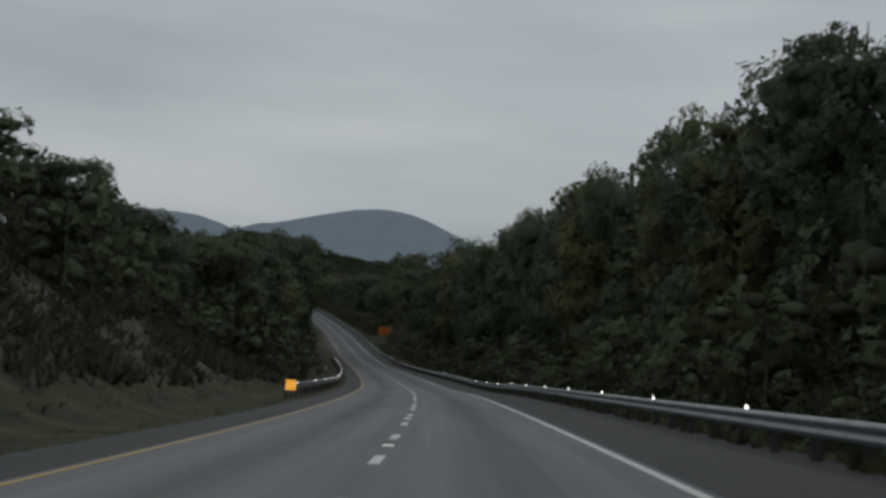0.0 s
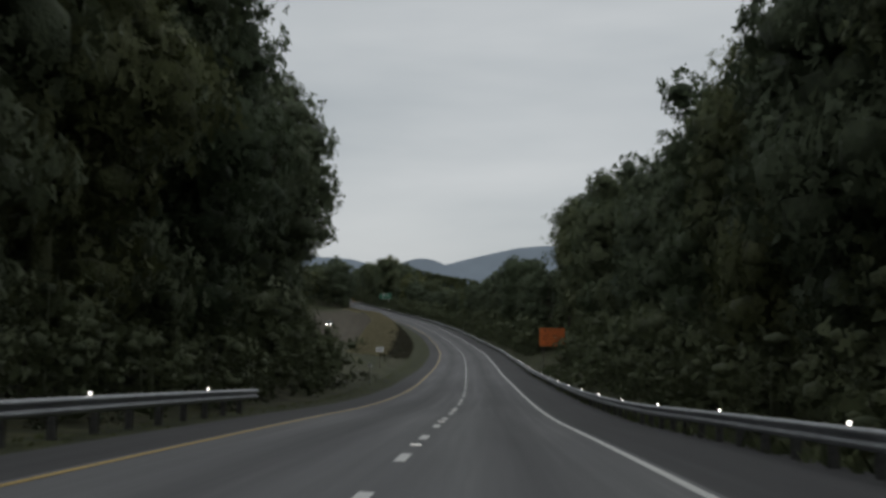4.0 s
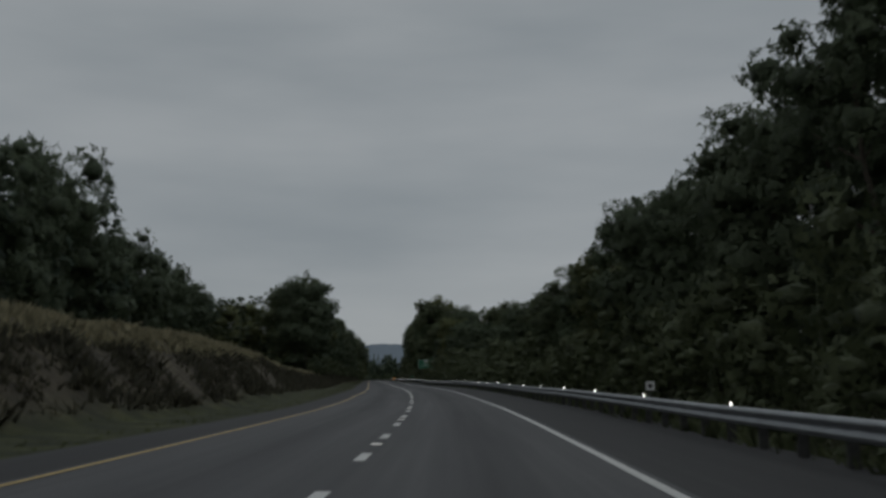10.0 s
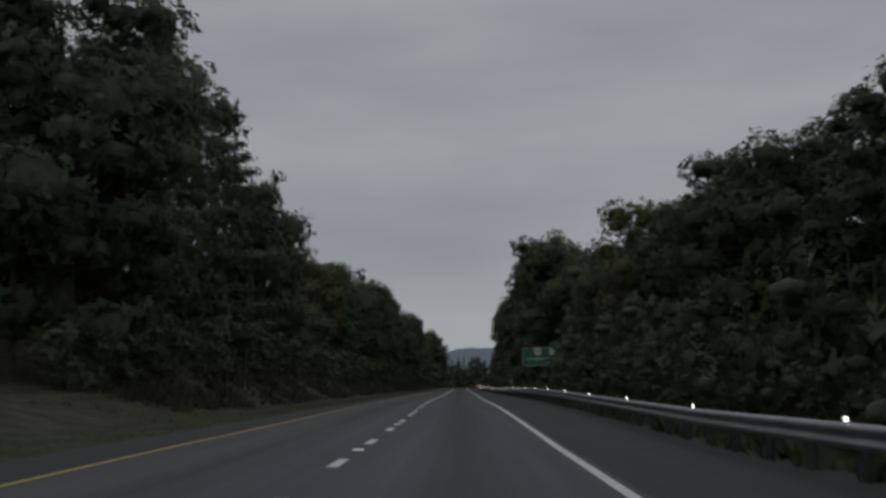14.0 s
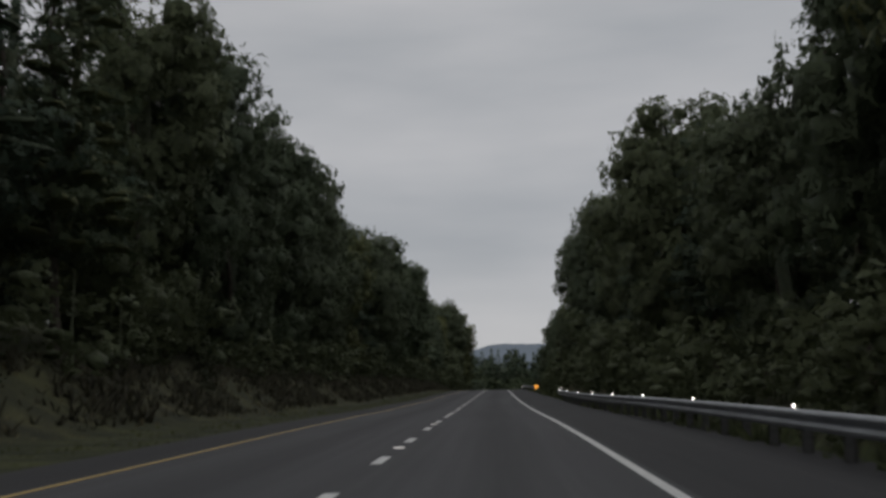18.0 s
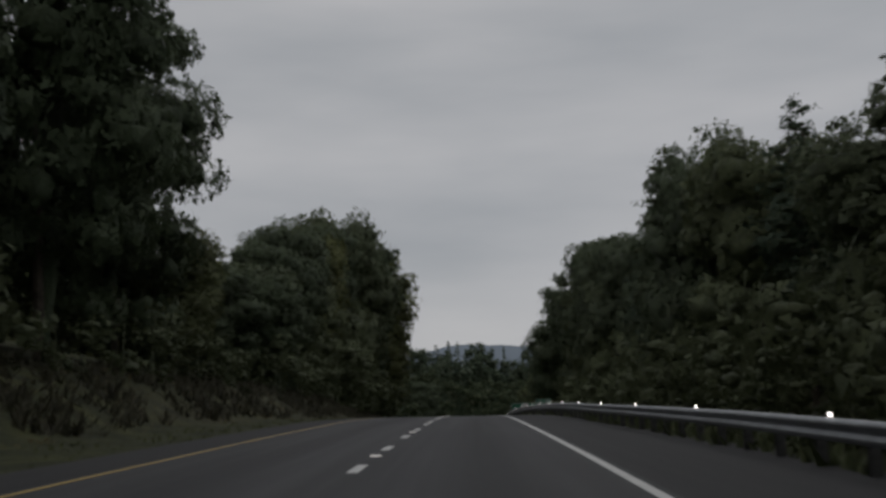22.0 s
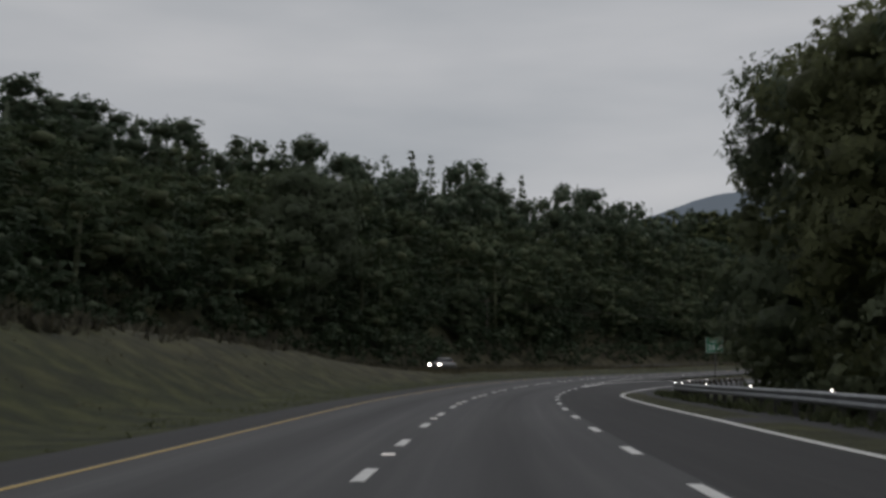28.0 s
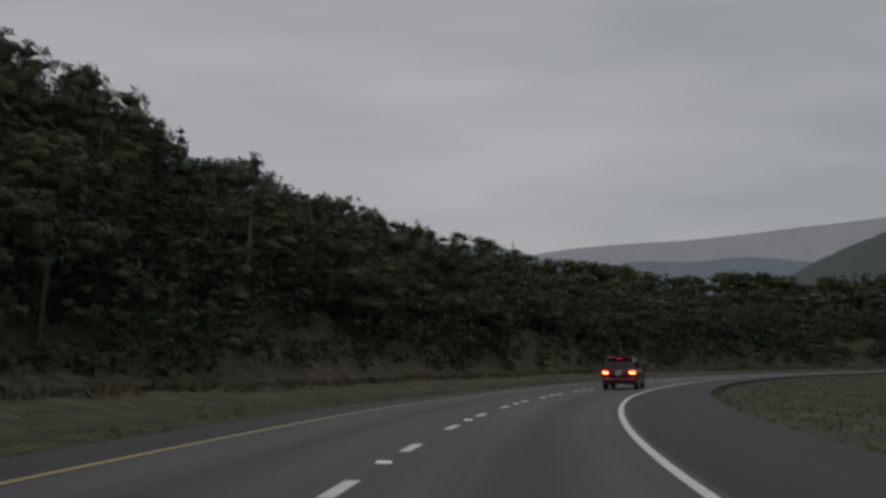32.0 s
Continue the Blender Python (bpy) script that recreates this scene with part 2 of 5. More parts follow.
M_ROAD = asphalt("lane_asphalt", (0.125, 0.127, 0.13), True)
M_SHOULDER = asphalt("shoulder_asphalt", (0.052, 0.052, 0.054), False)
M_GROUND = earth_material()
M_WHITE = plain("white_road_paint", (0.75, 0.75, 0.73), 0.6, vary=0.08, scale=3.0)
M_YELLOW = plain("yellow_road_paint", (0.52, 0.37, 0.13), 0.6, vary=0.1, scale=3.0)
M_BROAD = leaf_material("broad_leaves", (0.094, 0.12, 0.075), (0.112, 0.138, 0.086), ragged=5.5)
M_GOLDEN = leaf_material("turning_leaves", (0.098, 0.112, 0.044), (0.132, 0.145, 0.058), ragged=5.5)
M_PINE = leaf_material("pine_needles", (0.07, 0.1, 0.074), (0.098, 0.132, 0.096), (1.2, 1.1, 0.85), 6.5)
M_BRUSH = leaf_material("bank_brush", (0.036, 0.036, 0.024), (0.08, 0.076, 0.046), (1.05, 1.0, 0.92), 9.0)
# Broad-leaf green set darker, so the crown's inner shade sits in its colour.
M_INNER_SHADE = leaf_material("inner_shade_leaves", (0.074, 0.094, 0.062), (0.096, 0.118, 0.076), thin=0.0, solid=True)
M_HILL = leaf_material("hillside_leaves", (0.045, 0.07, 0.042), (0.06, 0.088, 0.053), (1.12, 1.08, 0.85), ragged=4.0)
# Likewise the turning leaves' colour, darkened for the shade inside the crown.
M_GOLD_MASS = leaf_material("inner_shade_turning_leaves", (0.075, 0.086, 0.036), (0.1, 0.11, 0.046), thin=0.0, solid=True)
M_BARK = plain("bark", (0.085, 0.07, 0.056), 0.95, vary=0.4, scale=4.0, bump=0.03)
M_STEEL = plain("galvanised_steel", (0.34, 0.355, 0.37), 0.5, 0.8, vary=0.15, scale=2.0)
M_POST = plain("weathered_steel_post", (0.1, 0.1, 0.097), 0.8, 0.1, vary=0.3)
# Own glow in place of headlamp light coming back from the reflectors.
M_GLINT = plain("glowing_reflector_glass", (0.9, 0.9, 0.85), 0.3, vary=0.02, emit=3.0)


# ---- ground and pavement ----
def part(name, bm, mat, parent=None, label=""):
    """One mesh object out of a bmesh, as a part of parent where one is given."""
    mesh = bpy.data.meshes.new(name)
    bm.to_mesh(mesh)
    bm.free()
    if mat:
        mesh.materials.append(mat)
    ob = new(name, mesh)
    ob.parent = parent
    if label:
        tagged(ob, label)
    return ob


def ease(x, a, b):
    x = np.clip((np.asarray(x, float) - a) / (b - a), 0, 1)
    return x * x * (3 - 2 * x)


def span(s, a, b, w):
    return ease(s, a - w / 2, a + w / 2) * (1 - ease(s, b - w / 2, b + w / 2))


def pavement_edge(s):
    """How far right of the dashed line the pavement reaches: it widens into the exit lane and the ramp."""
    return np.interp(s, [1030, 1085, 1150, 1165], [7.0, 9.4, 9.4, 7.0])


def profile(s, u):
    """The ground's height over the road's plane."""
    v = -u
    wide = np.where(u > 0, pavement_edge(s) - 7.0, 0.0)
    u = np.where(u > 0, np.maximum(u - wide, 0.01), u)
    left = span(s, -400, 75, 50) * 0.52 * np.clip(v - 7.5, 0, 22)
    left = left + span(s, 75, 285, 40) * (0.18 * np.clip(v - 11, 0, 60) - 0.5 * ease(v, 6.5, 9))
    left = left + (span(s, 318, 480, 70) * 3.6 + span(s, 480, 565, 80) * 2.2) * ease(v, 7.5, 13.5) * (1 - 0.9 * ease(v, 16, 21))
    left = left + span(s, 285, 590, 30) * (0.9 * ease(v, 12, 22) + 0.5 * ease(v, 33, 36) + 0.42 * np.clip(v - 36, 0, 26))
    left = left + span(s, 590, 1010, 40) * (2.3 * ease(v, 8.5, 14) + 0.2 * np.clip(v - 14, 0, 80))
    left = left + span(s, 1020, 1160, 50) * (3.0 * ease(v, 8, 16) * (1 - 0.5 * ease(v, 20, 30)))
    left = left + ease(s, 1140, 1180) * 0.5 * ease(v, 8, 13)
    left = left + ease(s, 1010, 1050) * ((3.6 + 0.9 * np.sin(s * 0.13) + 0.5 * np.sin(s * 0.31)) * ease(v, 23.6, 30) + (0.5 - 0.38 * ease(s, 1280, 1400)) * np.clip(v - 27, 0, 55))
    left = left - (1 - ease(s, 1000, 1040)) * 0.35 * np.clip(v - 60, 0, 200)
    left = left - ease(s, 1000, 1040) * 0.5 * np.clip(v - 90, 0, 170)
    right = -0.12 * ease(u, 6.0, 6.9) * (u < 6.95) - (0.5 + 1.0 * (1 - ease(s, 1120, 1150))) * ease(u, 7.0, 8.7) + (1 - ease(s, 1050, 1110)) * (0.3 * np.clip(u - 11, 0, 20) - 0.4 * np.clip(u - 33, 0, 70))
    right = right + span(s, 795, 850, 30) * 2.6 * ease(u, 8.5, 14)
    right = right + ease(s, 1120, 1150) * (0.38 * ease(u, 7.2, 9) - 0.06 * np.clip(u - 10, 0, 60))
    right = right - 0.9 * np.clip(u - 75, 0, 80)
    rough = 0.10 * np.sin(s * 0.31 + u * 0.9) * np.sin(s * 0.13 - u * 0.37) + 0.07 * np.sin(s * 0.71 + 1.3 * u)
    rough = rough * ease(np.maximum(v - 6.0, u - 8.0), 0, 4) * (1 - ease(s, 1155, 1165) * span(v, 13.5, 24, 1.5)) * (1 - span(s, 284, 440, 10) * span(v, 23, 32, 1.5))
    return np.where(u < 0, left, right) + rough - 0.05 * ease(np.maximum(v - 5.0, u - 6.8), 0, 0.3)


def on_ground(s, u):
    return place(s, u, float(profile(s, u)))


def sheet(name, s_list, u_list, height, mat, lift=0.0, dry=None):
    """A strip of ground or pavement, s_list along and u_list across, with metres in its UV map."""
    s, u = np.meshgrid(np.asarray(s_list, float), np.asarray(u_list, float), indexing="ij")
    a = along(s, HEAD)
    tilt = np.clip(u, -9.0, 9.0) * along(s, CROSS)
    z = along(s, RISE) - tilt + height(s, u) + lift
    pts = np.stack([along(s, EAST) + u * np.cos(a), along(s, NORTH) + u * np.sin(a), z], -1).reshape(-1, 3)
    n, m = s.shape
    i = (np.arange(n - 1)[:, None] * m + np.arange(m - 1)[None]).ravel()
    faces = np.stack([i, i + 1, i + m + 1, i + m], 1)
    mesh = bpy.data.meshes.new(name)
    mesh.from_pydata(pts.tolist(), [], faces.tolist())
    layer = mesh.uv_layers.new(name="UVMap")
    flat = np.stack([u.ravel(), s.ravel()], 1)[faces.ravel()]
    layer.data.foreach_set("uv", flat.astype(np.float32).ravel())
    if dry is not None:
        tone = mesh.attributes.new("dry", "FLOAT", "POINT")
        tone.data.foreach_set("value", dry(s, u).astype(np.float32).ravel())
    mesh.polygons.foreach_set("use_smooth", np.ones(len(faces), bool))
    mesh.materials.append(mat)
    mesh.update()
    return new(name, mesh)


def dryness_and_shade(s, u):
    v = -u
    d = 0.25 + 0.95 * span(s, 330, 540, 60) * ease(v, 8.0, 10.0) + 0.8 * span(s, -400, 90, 60) * ease(v, 8.5, 11)
    # The -0.12 puts tree shade into the bank's colour by thinning the straw.
    d = d - 0.12 * span(s, 590, 1010, 50) * ease(v, 9, 12) + (0.2 * ease(s, 1010, 1060) + 0.25 * ease(s, 1120, 1180)) * ease(v, 9, 14) * (1 - ease(v, 27, 30))
    d = d - 0.35 * (1 - ease(v, 8.0, 9.5)) * (v > 5)
    d = d - 0.15 * ease(u, 8, 10) + 0.45 * span(s, 1205, 1420, 6) * ease(u, 7, 8) - 0.6 * ease(v, 36, 44) - 0.35 * span(s, 985, 1120, 40) * ease(v, 7, 9)
    return d


flat = lambda s, u: 0.0 * s
ALL_S = np.arange(-70, 1552.1, 4.0)
LEFT_U = [-260, -200, -150, -120, -100, -80, -65, -55, -48, -42, -37, -33, -30, -27, -24, -21, -18.5, -16.5, -15, -13.5, -12, -11, -10, -9, -8, -7, -6.2, -5.2]
RIGHT_U = [6.9, 7.6, 8.4, 9.2, 10, 11, 12, 13.5, 15, 17, 19.5, 22.5, 26, 31, 38, 48, 60, 75, 95, 120, 145]
tagged(sheet("ground", ALL_S, LEFT_U, profile, M_GROUND, dry=dryness_and_shade), "grassy roadside with dry golden grass and wooded banks", "ground", kind="structure")
tagged(sheet("ground", ALL_S, RIGHT_U, profile, M_GROUND, dry=dryness_and_shade), "grass and leaf litter behind the guardrail", "ground", kind="structure")
ROAD_S = np.arange(-70, 1552.1, 2.0)
tagged(sheet("road", ROAD_S, [-3.85, -2.8, -1.8, -0.9, 0, 0.9, 1.8, 2.8, 3.85], flat, M_ROAD), "worn grey asphalt highway lanes", "road", kind="structure")
tagged(sheet("shoulder", ROAD_S, [-5.35, -4.6, -3.85], lambda s, u: -0.004 + 0 * s, M_SHOULDER), "dark asphalt inner shoulder", "road", kind="structure")
tagged(sheet("shoulder", ROAD_S, [3.85, 4.8, 5.9, 7.0], lambda s, u: -0.004 + 0 * s, M_SHOULDER), "dark asphalt hard shoulder", "road", kind="structure")


def band(name, s_list, low, high, cols, lift, mat, words, category="road"):
    """A strip of pavement or paint whose edges low and high move sideways along the road."""
    s_list = np.asarray(s_list, float)
    a, b = low(s_list) if callable(low) else low + 0 * s_list, high(s_list) if callable(high) else high + 0 * s_list
    f = np.linspace(0, 1, cols)
    s, u = np.repeat(s_list[:, None], cols, 1), a[:, None] * (1 - f) + b[:, None] * f
    t = along(s, HEAD)
    z = along(s, RISE) - np.clip(u, -9, 9) * along(s, CROSS) + lift
    pts = np.stack([along(s, EAST) + u * np.cos(t), along(s, NORTH) + u * np.sin(t), z], -1).reshape(-1, 3)
    i = (np.arange(len(s_list) - 1)[:, None] * cols + np.arange(cols - 1)[None]).ravel()
    faces = np.stack([i, i + 1, i + cols + 1, i + cols], 1)
    mesh = bpy.data.meshes.new(name)
    mesh.from_pydata(pts.tolist(), [], faces.tolist())
    layer = mesh.uv_layers.new(name="UVMap")
    layer.data.foreach_set("uv", np.stack([u.ravel(), s.ravel()], 1)[faces.ravel()].astype(np.float32).ravel())
    mesh.materials.append(mat)
    mesh.update()
    return tagged(new(name, mesh), words, category, kind="structure")


def line_of(pairs, soft=0.0):
    """The sideways place of a line along the road, through the given pairs; soft rounds its bends over that many metres."""
    a, b = [p for p, q in pairs], [q for p, q in pairs]
    return lambda s: sum(np.interp(np.asarray(s) + k * soft, a, b) for k in (-1.0, -0.7, -0.35, 0.0, 0.35, 0.7, 1.0)) / 7


RAMP_LEFT = line_of([(1034, 6.9), (1190, 6.9), (1198, 8.6), (1206, 10.5), (1220, 15), (1240, 22), (1262, 32)], 5.0)
RAMP_RIGHT = line_of([(1034, 7.05), (1085, 9.4), (1135, 9.4), (1165, 12.6), (1190, 17.5), (1206, 21), (1220, 25.5), (1240, 33), (1262, 43)], 5.0)
band("exit_ramp", np.arange(1034, 1262, 2.0), RAMP_LEFT, RAMP_RIGHT, 4, -0.002, M_SHOULDER, "asphalt exit lane and ramp curving away")
# paint
band("yellow_edge_line", ROAD_S, -3.73, -3.61, 2, 0.006, M_YELLOW, "worn yellow edge line", "road marking")
WHITE_IN = 3.585
for s0, s1 in ((-70, 1036), (1163, 1552)):
    band("white_edge_line", np.arange(s0, s1 + 0.1, 2.0), WHITE_IN, WHITE_IN + 0.15, 2, 0.006, M_WHITE, "solid white edge line", "road marking")
OUTER = line_of([(1034, 3.58), (1044, 4.8), (1056, 6.1), (1070, 6.8), (1085, 7.0), (1140, 6.75), (1152, 7.2), (1160, 7.9), (1172, 9.5), (1184, 12.4), (1192, 14.6), (1206, 18), (1222, 23), (1240, 30)], 5.0)
band("exit_lane_edge_line", np.arange(1034, 1240, 2.0), OUTER, lambda s: OUTER(s) + 0.22, 2, 0.006, M_WHITE, "white edge line along the exit lane", "road marking")
GORE = line_of([(1163, 3.75), (1174, 4.2), (1178, 4.65), (1182, 5.4), (1188, 6.75), (1194, 8.15), (1206, 11.4), (1222, 17), (1240, 24)], 3.0)
band("gore_line", np.arange(1163, 1240, 2.0), GORE, lambda s: GORE(s) + 0.25, 2, 0.0065, M_WHITE, "white line along the gore of the exit", "road marking")
OPP_IN, OPP_OUT = line_of([(1050, -17.5), (1180, -14.5), (1552, -14.5)]), line_of([(1050, -26), (1180, -23), (1552, -23)])
band("opposite_carriageway", np.arange(1170, 1552, 2.0), OPP_IN, OPP_OUT, 4, 0.475, M_SHOULDER, "far carriageway of the highway across the grass median")
band("opposite_carriageway", np.arange(284, 440, 2.0), -31.5, -23.5, 4, 0.9, M_ROAD, "far carriageway of the highway across the grass median")


# ---- trees ----
def blob_points(rng, n):
    p = rng.normal(size=(n, 3))
    return p / np.linalg.norm(p, axis=1, keepdims=True)


def leaf_tufts(rng, centres, normals, size, flat=0.0):
    """One ragged three-pointed leaf tuft at each centre, turned its own way; flat lays them level, as on a pine's boughs."""
    n = len(centres)
    d = normals + rng.normal(scale=0.55, size=(n, 3)) + (0, 0, flat)
    d *= np.where((d * normals).sum(1) < 0, -1, 1)[:, None] / np.linalg.norm(d, axis=1, keepdims=True)
    side = np.cross(d, rng.normal(size=(n, 3)))
    side /= np.linalg.norm(side, axis=1, keepdims=True)
    up = np.cross(d, side)
    r = size * rng.uniform(0.55, 1.35, size=(n, 1))
    tip = rng.uniform(0.7, 1.3, size=(n, 1))
    tri = np.stack([centres - side * r - up * r * 0.5, centres + side * r * 0.9 - up * r * 0.6 * tip, centres + up * r * tip], 1)
    soft = normals + rng.normal(scale=0.2, size=(n, 3)) + (0, 0, 0.15)
    soft /= np.linalg.norm(soft, axis=1, keepdims=True)
    return tri.reshape(-1, 3), np.arange(n * 3).reshape(n, 3), np.repeat(soft, 3, 0)


def core_mass(rng, height, low, reach, rings, seg):
    """The dense inside of a crown, an uneven column: reach(f) is its radius from its foot (0) to its top (1)."""
    pts = []
    lean = rng.normal(scale=0.02, size=2) * height
    for k in range(rings):
        f = k / (rings - 1)
        for j in range(seg):
            a = 2 * math.pi * (j + 0.5 * (k % 2)) / seg
            r = max(0.02, reach(f)) * rng.uniform(0.72, 1.25)
            pts.append((r * math.cos(a) + lean[0] * f, r * math.sin(a) + lean[1] * f, height * (low + (0.95 - low) * f) + rng.normal(scale=0.018) * height * (0 < k < rings - 1)))
    tris = []
    for k in range(rings - 1):
        for j in range(seg):
            p, q = k * seg + j, k * seg + (j + 1) % seg
            tris += [(p, q, q + seg), (p, q + seg, p + seg)]
    pts = np.array(pts)
    out = pts * (1, 1, 0) - (lean[0], lean[1], 0) * (pts[:, 2:] / height) + (0, 0, 0.15 * height) * (pts[:, 2:] / height)
    return pts, np.array(tris), out / np.maximum(np.linalg.norm(out, axis=1, keepdims=True), 1e-6)


def ball(rings, seg):
    """Points and triangles of a unit ball with that many rings between its poles."""
    pts = [(0, 0, -1)]
    for k in range(1, rings + 1):
        a = math.pi * k / (rings + 1)
        pts += [(math.sin(a) * math.cos(2 * math.pi * (j + 0.5 * (k % 2)) / seg), math.sin(a) * math.sin(2 * math.pi * (j + 0.5 * (k % 2)) / seg), -math.cos(a)) for j in range(seg)]
    pts.append((0, 0, 1))
    tris = [(0, 1 + (j + 1) % seg, 1 + j) for j in range(seg)]
    for k in range(rings - 1):
        for j in range(seg):
            p, q = 1 + k * seg + j, 1 + k * seg + (j + 1) % seg
            tris += [(p, q, q + seg), (p, q + seg, p + seg)]
    last = 1 + (rings - 1) * seg
    return np.array(pts), np.array(tris + [(last + j, last + (j + 1) % seg, len(pts) - 1) for j in range(seg)])


BALL = {True: ball(1, 5), False: ball(2, 6)}


def turned(p, a):
    """Points turned by the angle a round the upright axis."""
    c, s = math.cos(a), math.sin(a)
    return np.stack([p[:, 0] * c - p[:, 1] * s, p[:, 0] * s + p[:, 1] * c, p[:, 2]], 1)


def leaf_masses(rng, lumps, plain_ball, share):
    """The dense uneven masses of leaves that a crown is made of, one to each lump (x, y, z, rx, ry, rz, turn)."""
    unit_pts, unit_tris = BALL[plain_ball]
    pts, tris, soft, at = [], [], [], 0
    for x, y, z, rx, ry, rz, a in lumps:
        d = share * (1 + 0.2 * np.sin(unit_pts @ rng.normal(scale=3.0, size=3) + rng.uniform(0, 6.28)) + rng.normal(scale=0.07, size=len(unit_pts)))
        pts.append(turned(unit_pts * d[:, None] * (rx, ry, rz), a) + (x, y, z))
        n = turned(unit_pts / (rx, ry, rz), a)
        soft.append(n / np.linalg.norm(n, axis=1, keepdims=True))
        tris.append(unit_tris + at)
        at += len(unit_pts)
    return np.concatenate(pts), np.concatenate(tris), np.concatenate(soft)


def tuft_cloud(rng, lumps, cards, size, flat=0.0):
    """Leaf tufts over the lumps of a crown, but for those that lie deep in another lump."""
    cs, ns = [], []
    for x, y, z, rx, ry, rz, a in lumps:
        k = max(5, int(cards * 4.2 * (rx * ry + ry * rz + rx * rz)))
        n = blob_points(rng, k)
        c = n * (rx, ry, rz) * rng.uniform(0.66, 1.12, size=(k, 1)) * (1 + 0.16 * np.sin(n @ rng.normal(scale=3.5, size=3))[:, None])
        cs.append(turned(c, a) + (x, y, z))
        ns.append(turned(n, a))
    c, n = np.concatenate(cs), np.concatenate(ns)
    deep = np.zeros(len(c), bool)
    for x, y, z, rx, ry, rz, a in lumps:
        q = turned(c - (x, y, z), -a) / (rx, ry, rz)
        deep |= (q * q).sum(1) < 0.62
    keep = ~deep & (c[:, 2] > 0)
    c, n = c[keep], n[keep]
    out = (c - (0, 0, 0.45 * c[:, 2].max())) * (1, 1, 0.5)
    n = n + 0.9 * out / np.maximum(np.linalg.norm(out, axis=1, keepdims=True), 1e-6)
    return leaf_tufts(rng, c, n / np.maximum(np.linalg.norm(n, axis=1, keepdims=True), 1e-6), size, flat)


def crown_parts(rng, lumps, cards, size, low, height, reach, rings, seg, flat=0.0, far=False, dense=0.56):
    """Points, triangles and shading normals of a crown, and how many of its triangles are dense mass."""
    sets = [core_mass(rng, height, low, reach, rings, seg)]
    if dense:
        sets.append(leaf_masses(rng, lumps, far, dense))
    inner = sum(len(q[1]) for q in sets)
    sets.append(tuft_cloud(rng, lumps, cards, size, flat))
    starts = np.cumsum([0] + [len(q[0]) for q in sets])
    return np.concatenate([q[0] for q in sets]), np.concatenate([q[1] + k for q, k in zip(sets, starts)]), np.concatenate([q[2] for q in sets]), inner


def crown_mesh(name, parts, mat, mass=None):
    return mesh_of(name, *parts, mat, mass)


def mesh_of(name, pts, tris, normals, inner, mat, mass=None):
    """A leafy mesh whose tufts are shaded softly, by the roundness of the mass that they sit on."""
    mesh = bpy.data.meshes.new(name)
    mesh.from_pydata(pts.tolist(), [], tris.tolist())
    mesh.polygons.foreach_set("use_smooth", np.ones(len(tris), bool))
    mesh.materials.append(mat)
    mesh.materials.append(mass or M_INNER_SHADE)
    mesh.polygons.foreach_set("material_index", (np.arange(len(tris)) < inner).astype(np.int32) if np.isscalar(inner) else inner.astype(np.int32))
    mesh.update()
    mesh.normals_split_custom_set_from_vertices(normals.tolist())
    return mesh


def limb(bm, a, b, ra, rb, n=6):
    """A tapered round piece from a to b."""
    a, b = Vector(a), Vector(b)
    q = (b - a).to_track_quat("Z", "Y")
    rings = []
    for p, r in ((a, ra), (b, rb)):
        rings.append([bm.verts.new(p + q @ Vector((r * math.cos(2 * math.pi * i / n), r * math.sin(2 * math.pi * i / n), 0))) for i in range(n)])
    for i in range(n):
        bm.faces.new((rings[0][i], rings[0][(i + 1) % n], rings[1][(i + 1) % n], rings[1][i]))
    bm.faces.new(rings[1])


def trunk_mesh(rng, height, radius, boughs, reach):
    """A trunk that leans and tapers, with boughs up into the crown. Heights for a tree 1 m high scaled by height."""
    bm = bmesh.new()
    p, r = Vector((0, 0, -0.6)), radius
    for k in range(5):
        q = Vector((p.x + rng.normal(scale=0.02) * height, p.y + rng.normal(scale=0.02) * height, height * (0.17 * (k + 1))))
        limb(bm, p, q, r, r * 0.78, 8)
        p, r = q, r * 0.78
        if k >= 1:
            for _ in range(boughs):
                a = rng.uniform(0, 6.28)
                e = p + Vector((math.cos(a) * reach, math.sin(a) * reach, rng.uniform(0.25, 0.8) * reach))
                limb(bm, p, e, r * 0.5, r * 0.12, 5)
    mesh = bpy.data.meshes.new("trunk")
    bm.to_mesh(mesh)
    bm.free()
    mesh.materials.append(M_BARK)
    return mesh


def broad_lumps(rng, height, width, low, count, big=0.17):
    """Masses of a broad-leaved crown from low (share of the height) to the top."""
    rows = []
    for _ in range(count):
        f = rng.uniform(0, 1) ** 0.8
        z = height * (low + (0.93 - low) * f)
        wide = width * 0.5 * (0.35 + 0.65 * math.sin(math.pi * min(1, 0.22 + 0.72 * (1 - f))))
        a, d = rng.uniform(0, 6.28), rng.uniform(0.35, 0.95) * wide
        r = width * big * rng.uniform(0.6, 1.2)
        rows.append((d * math.cos(a), d * math.sin(a), z, r * rng.uniform(0.85, 1.25), r * rng.uniform(0.85, 1.25), r * rng.uniform(0.6, 0.95), rng.uniform(0, 6.28)))
    return rows


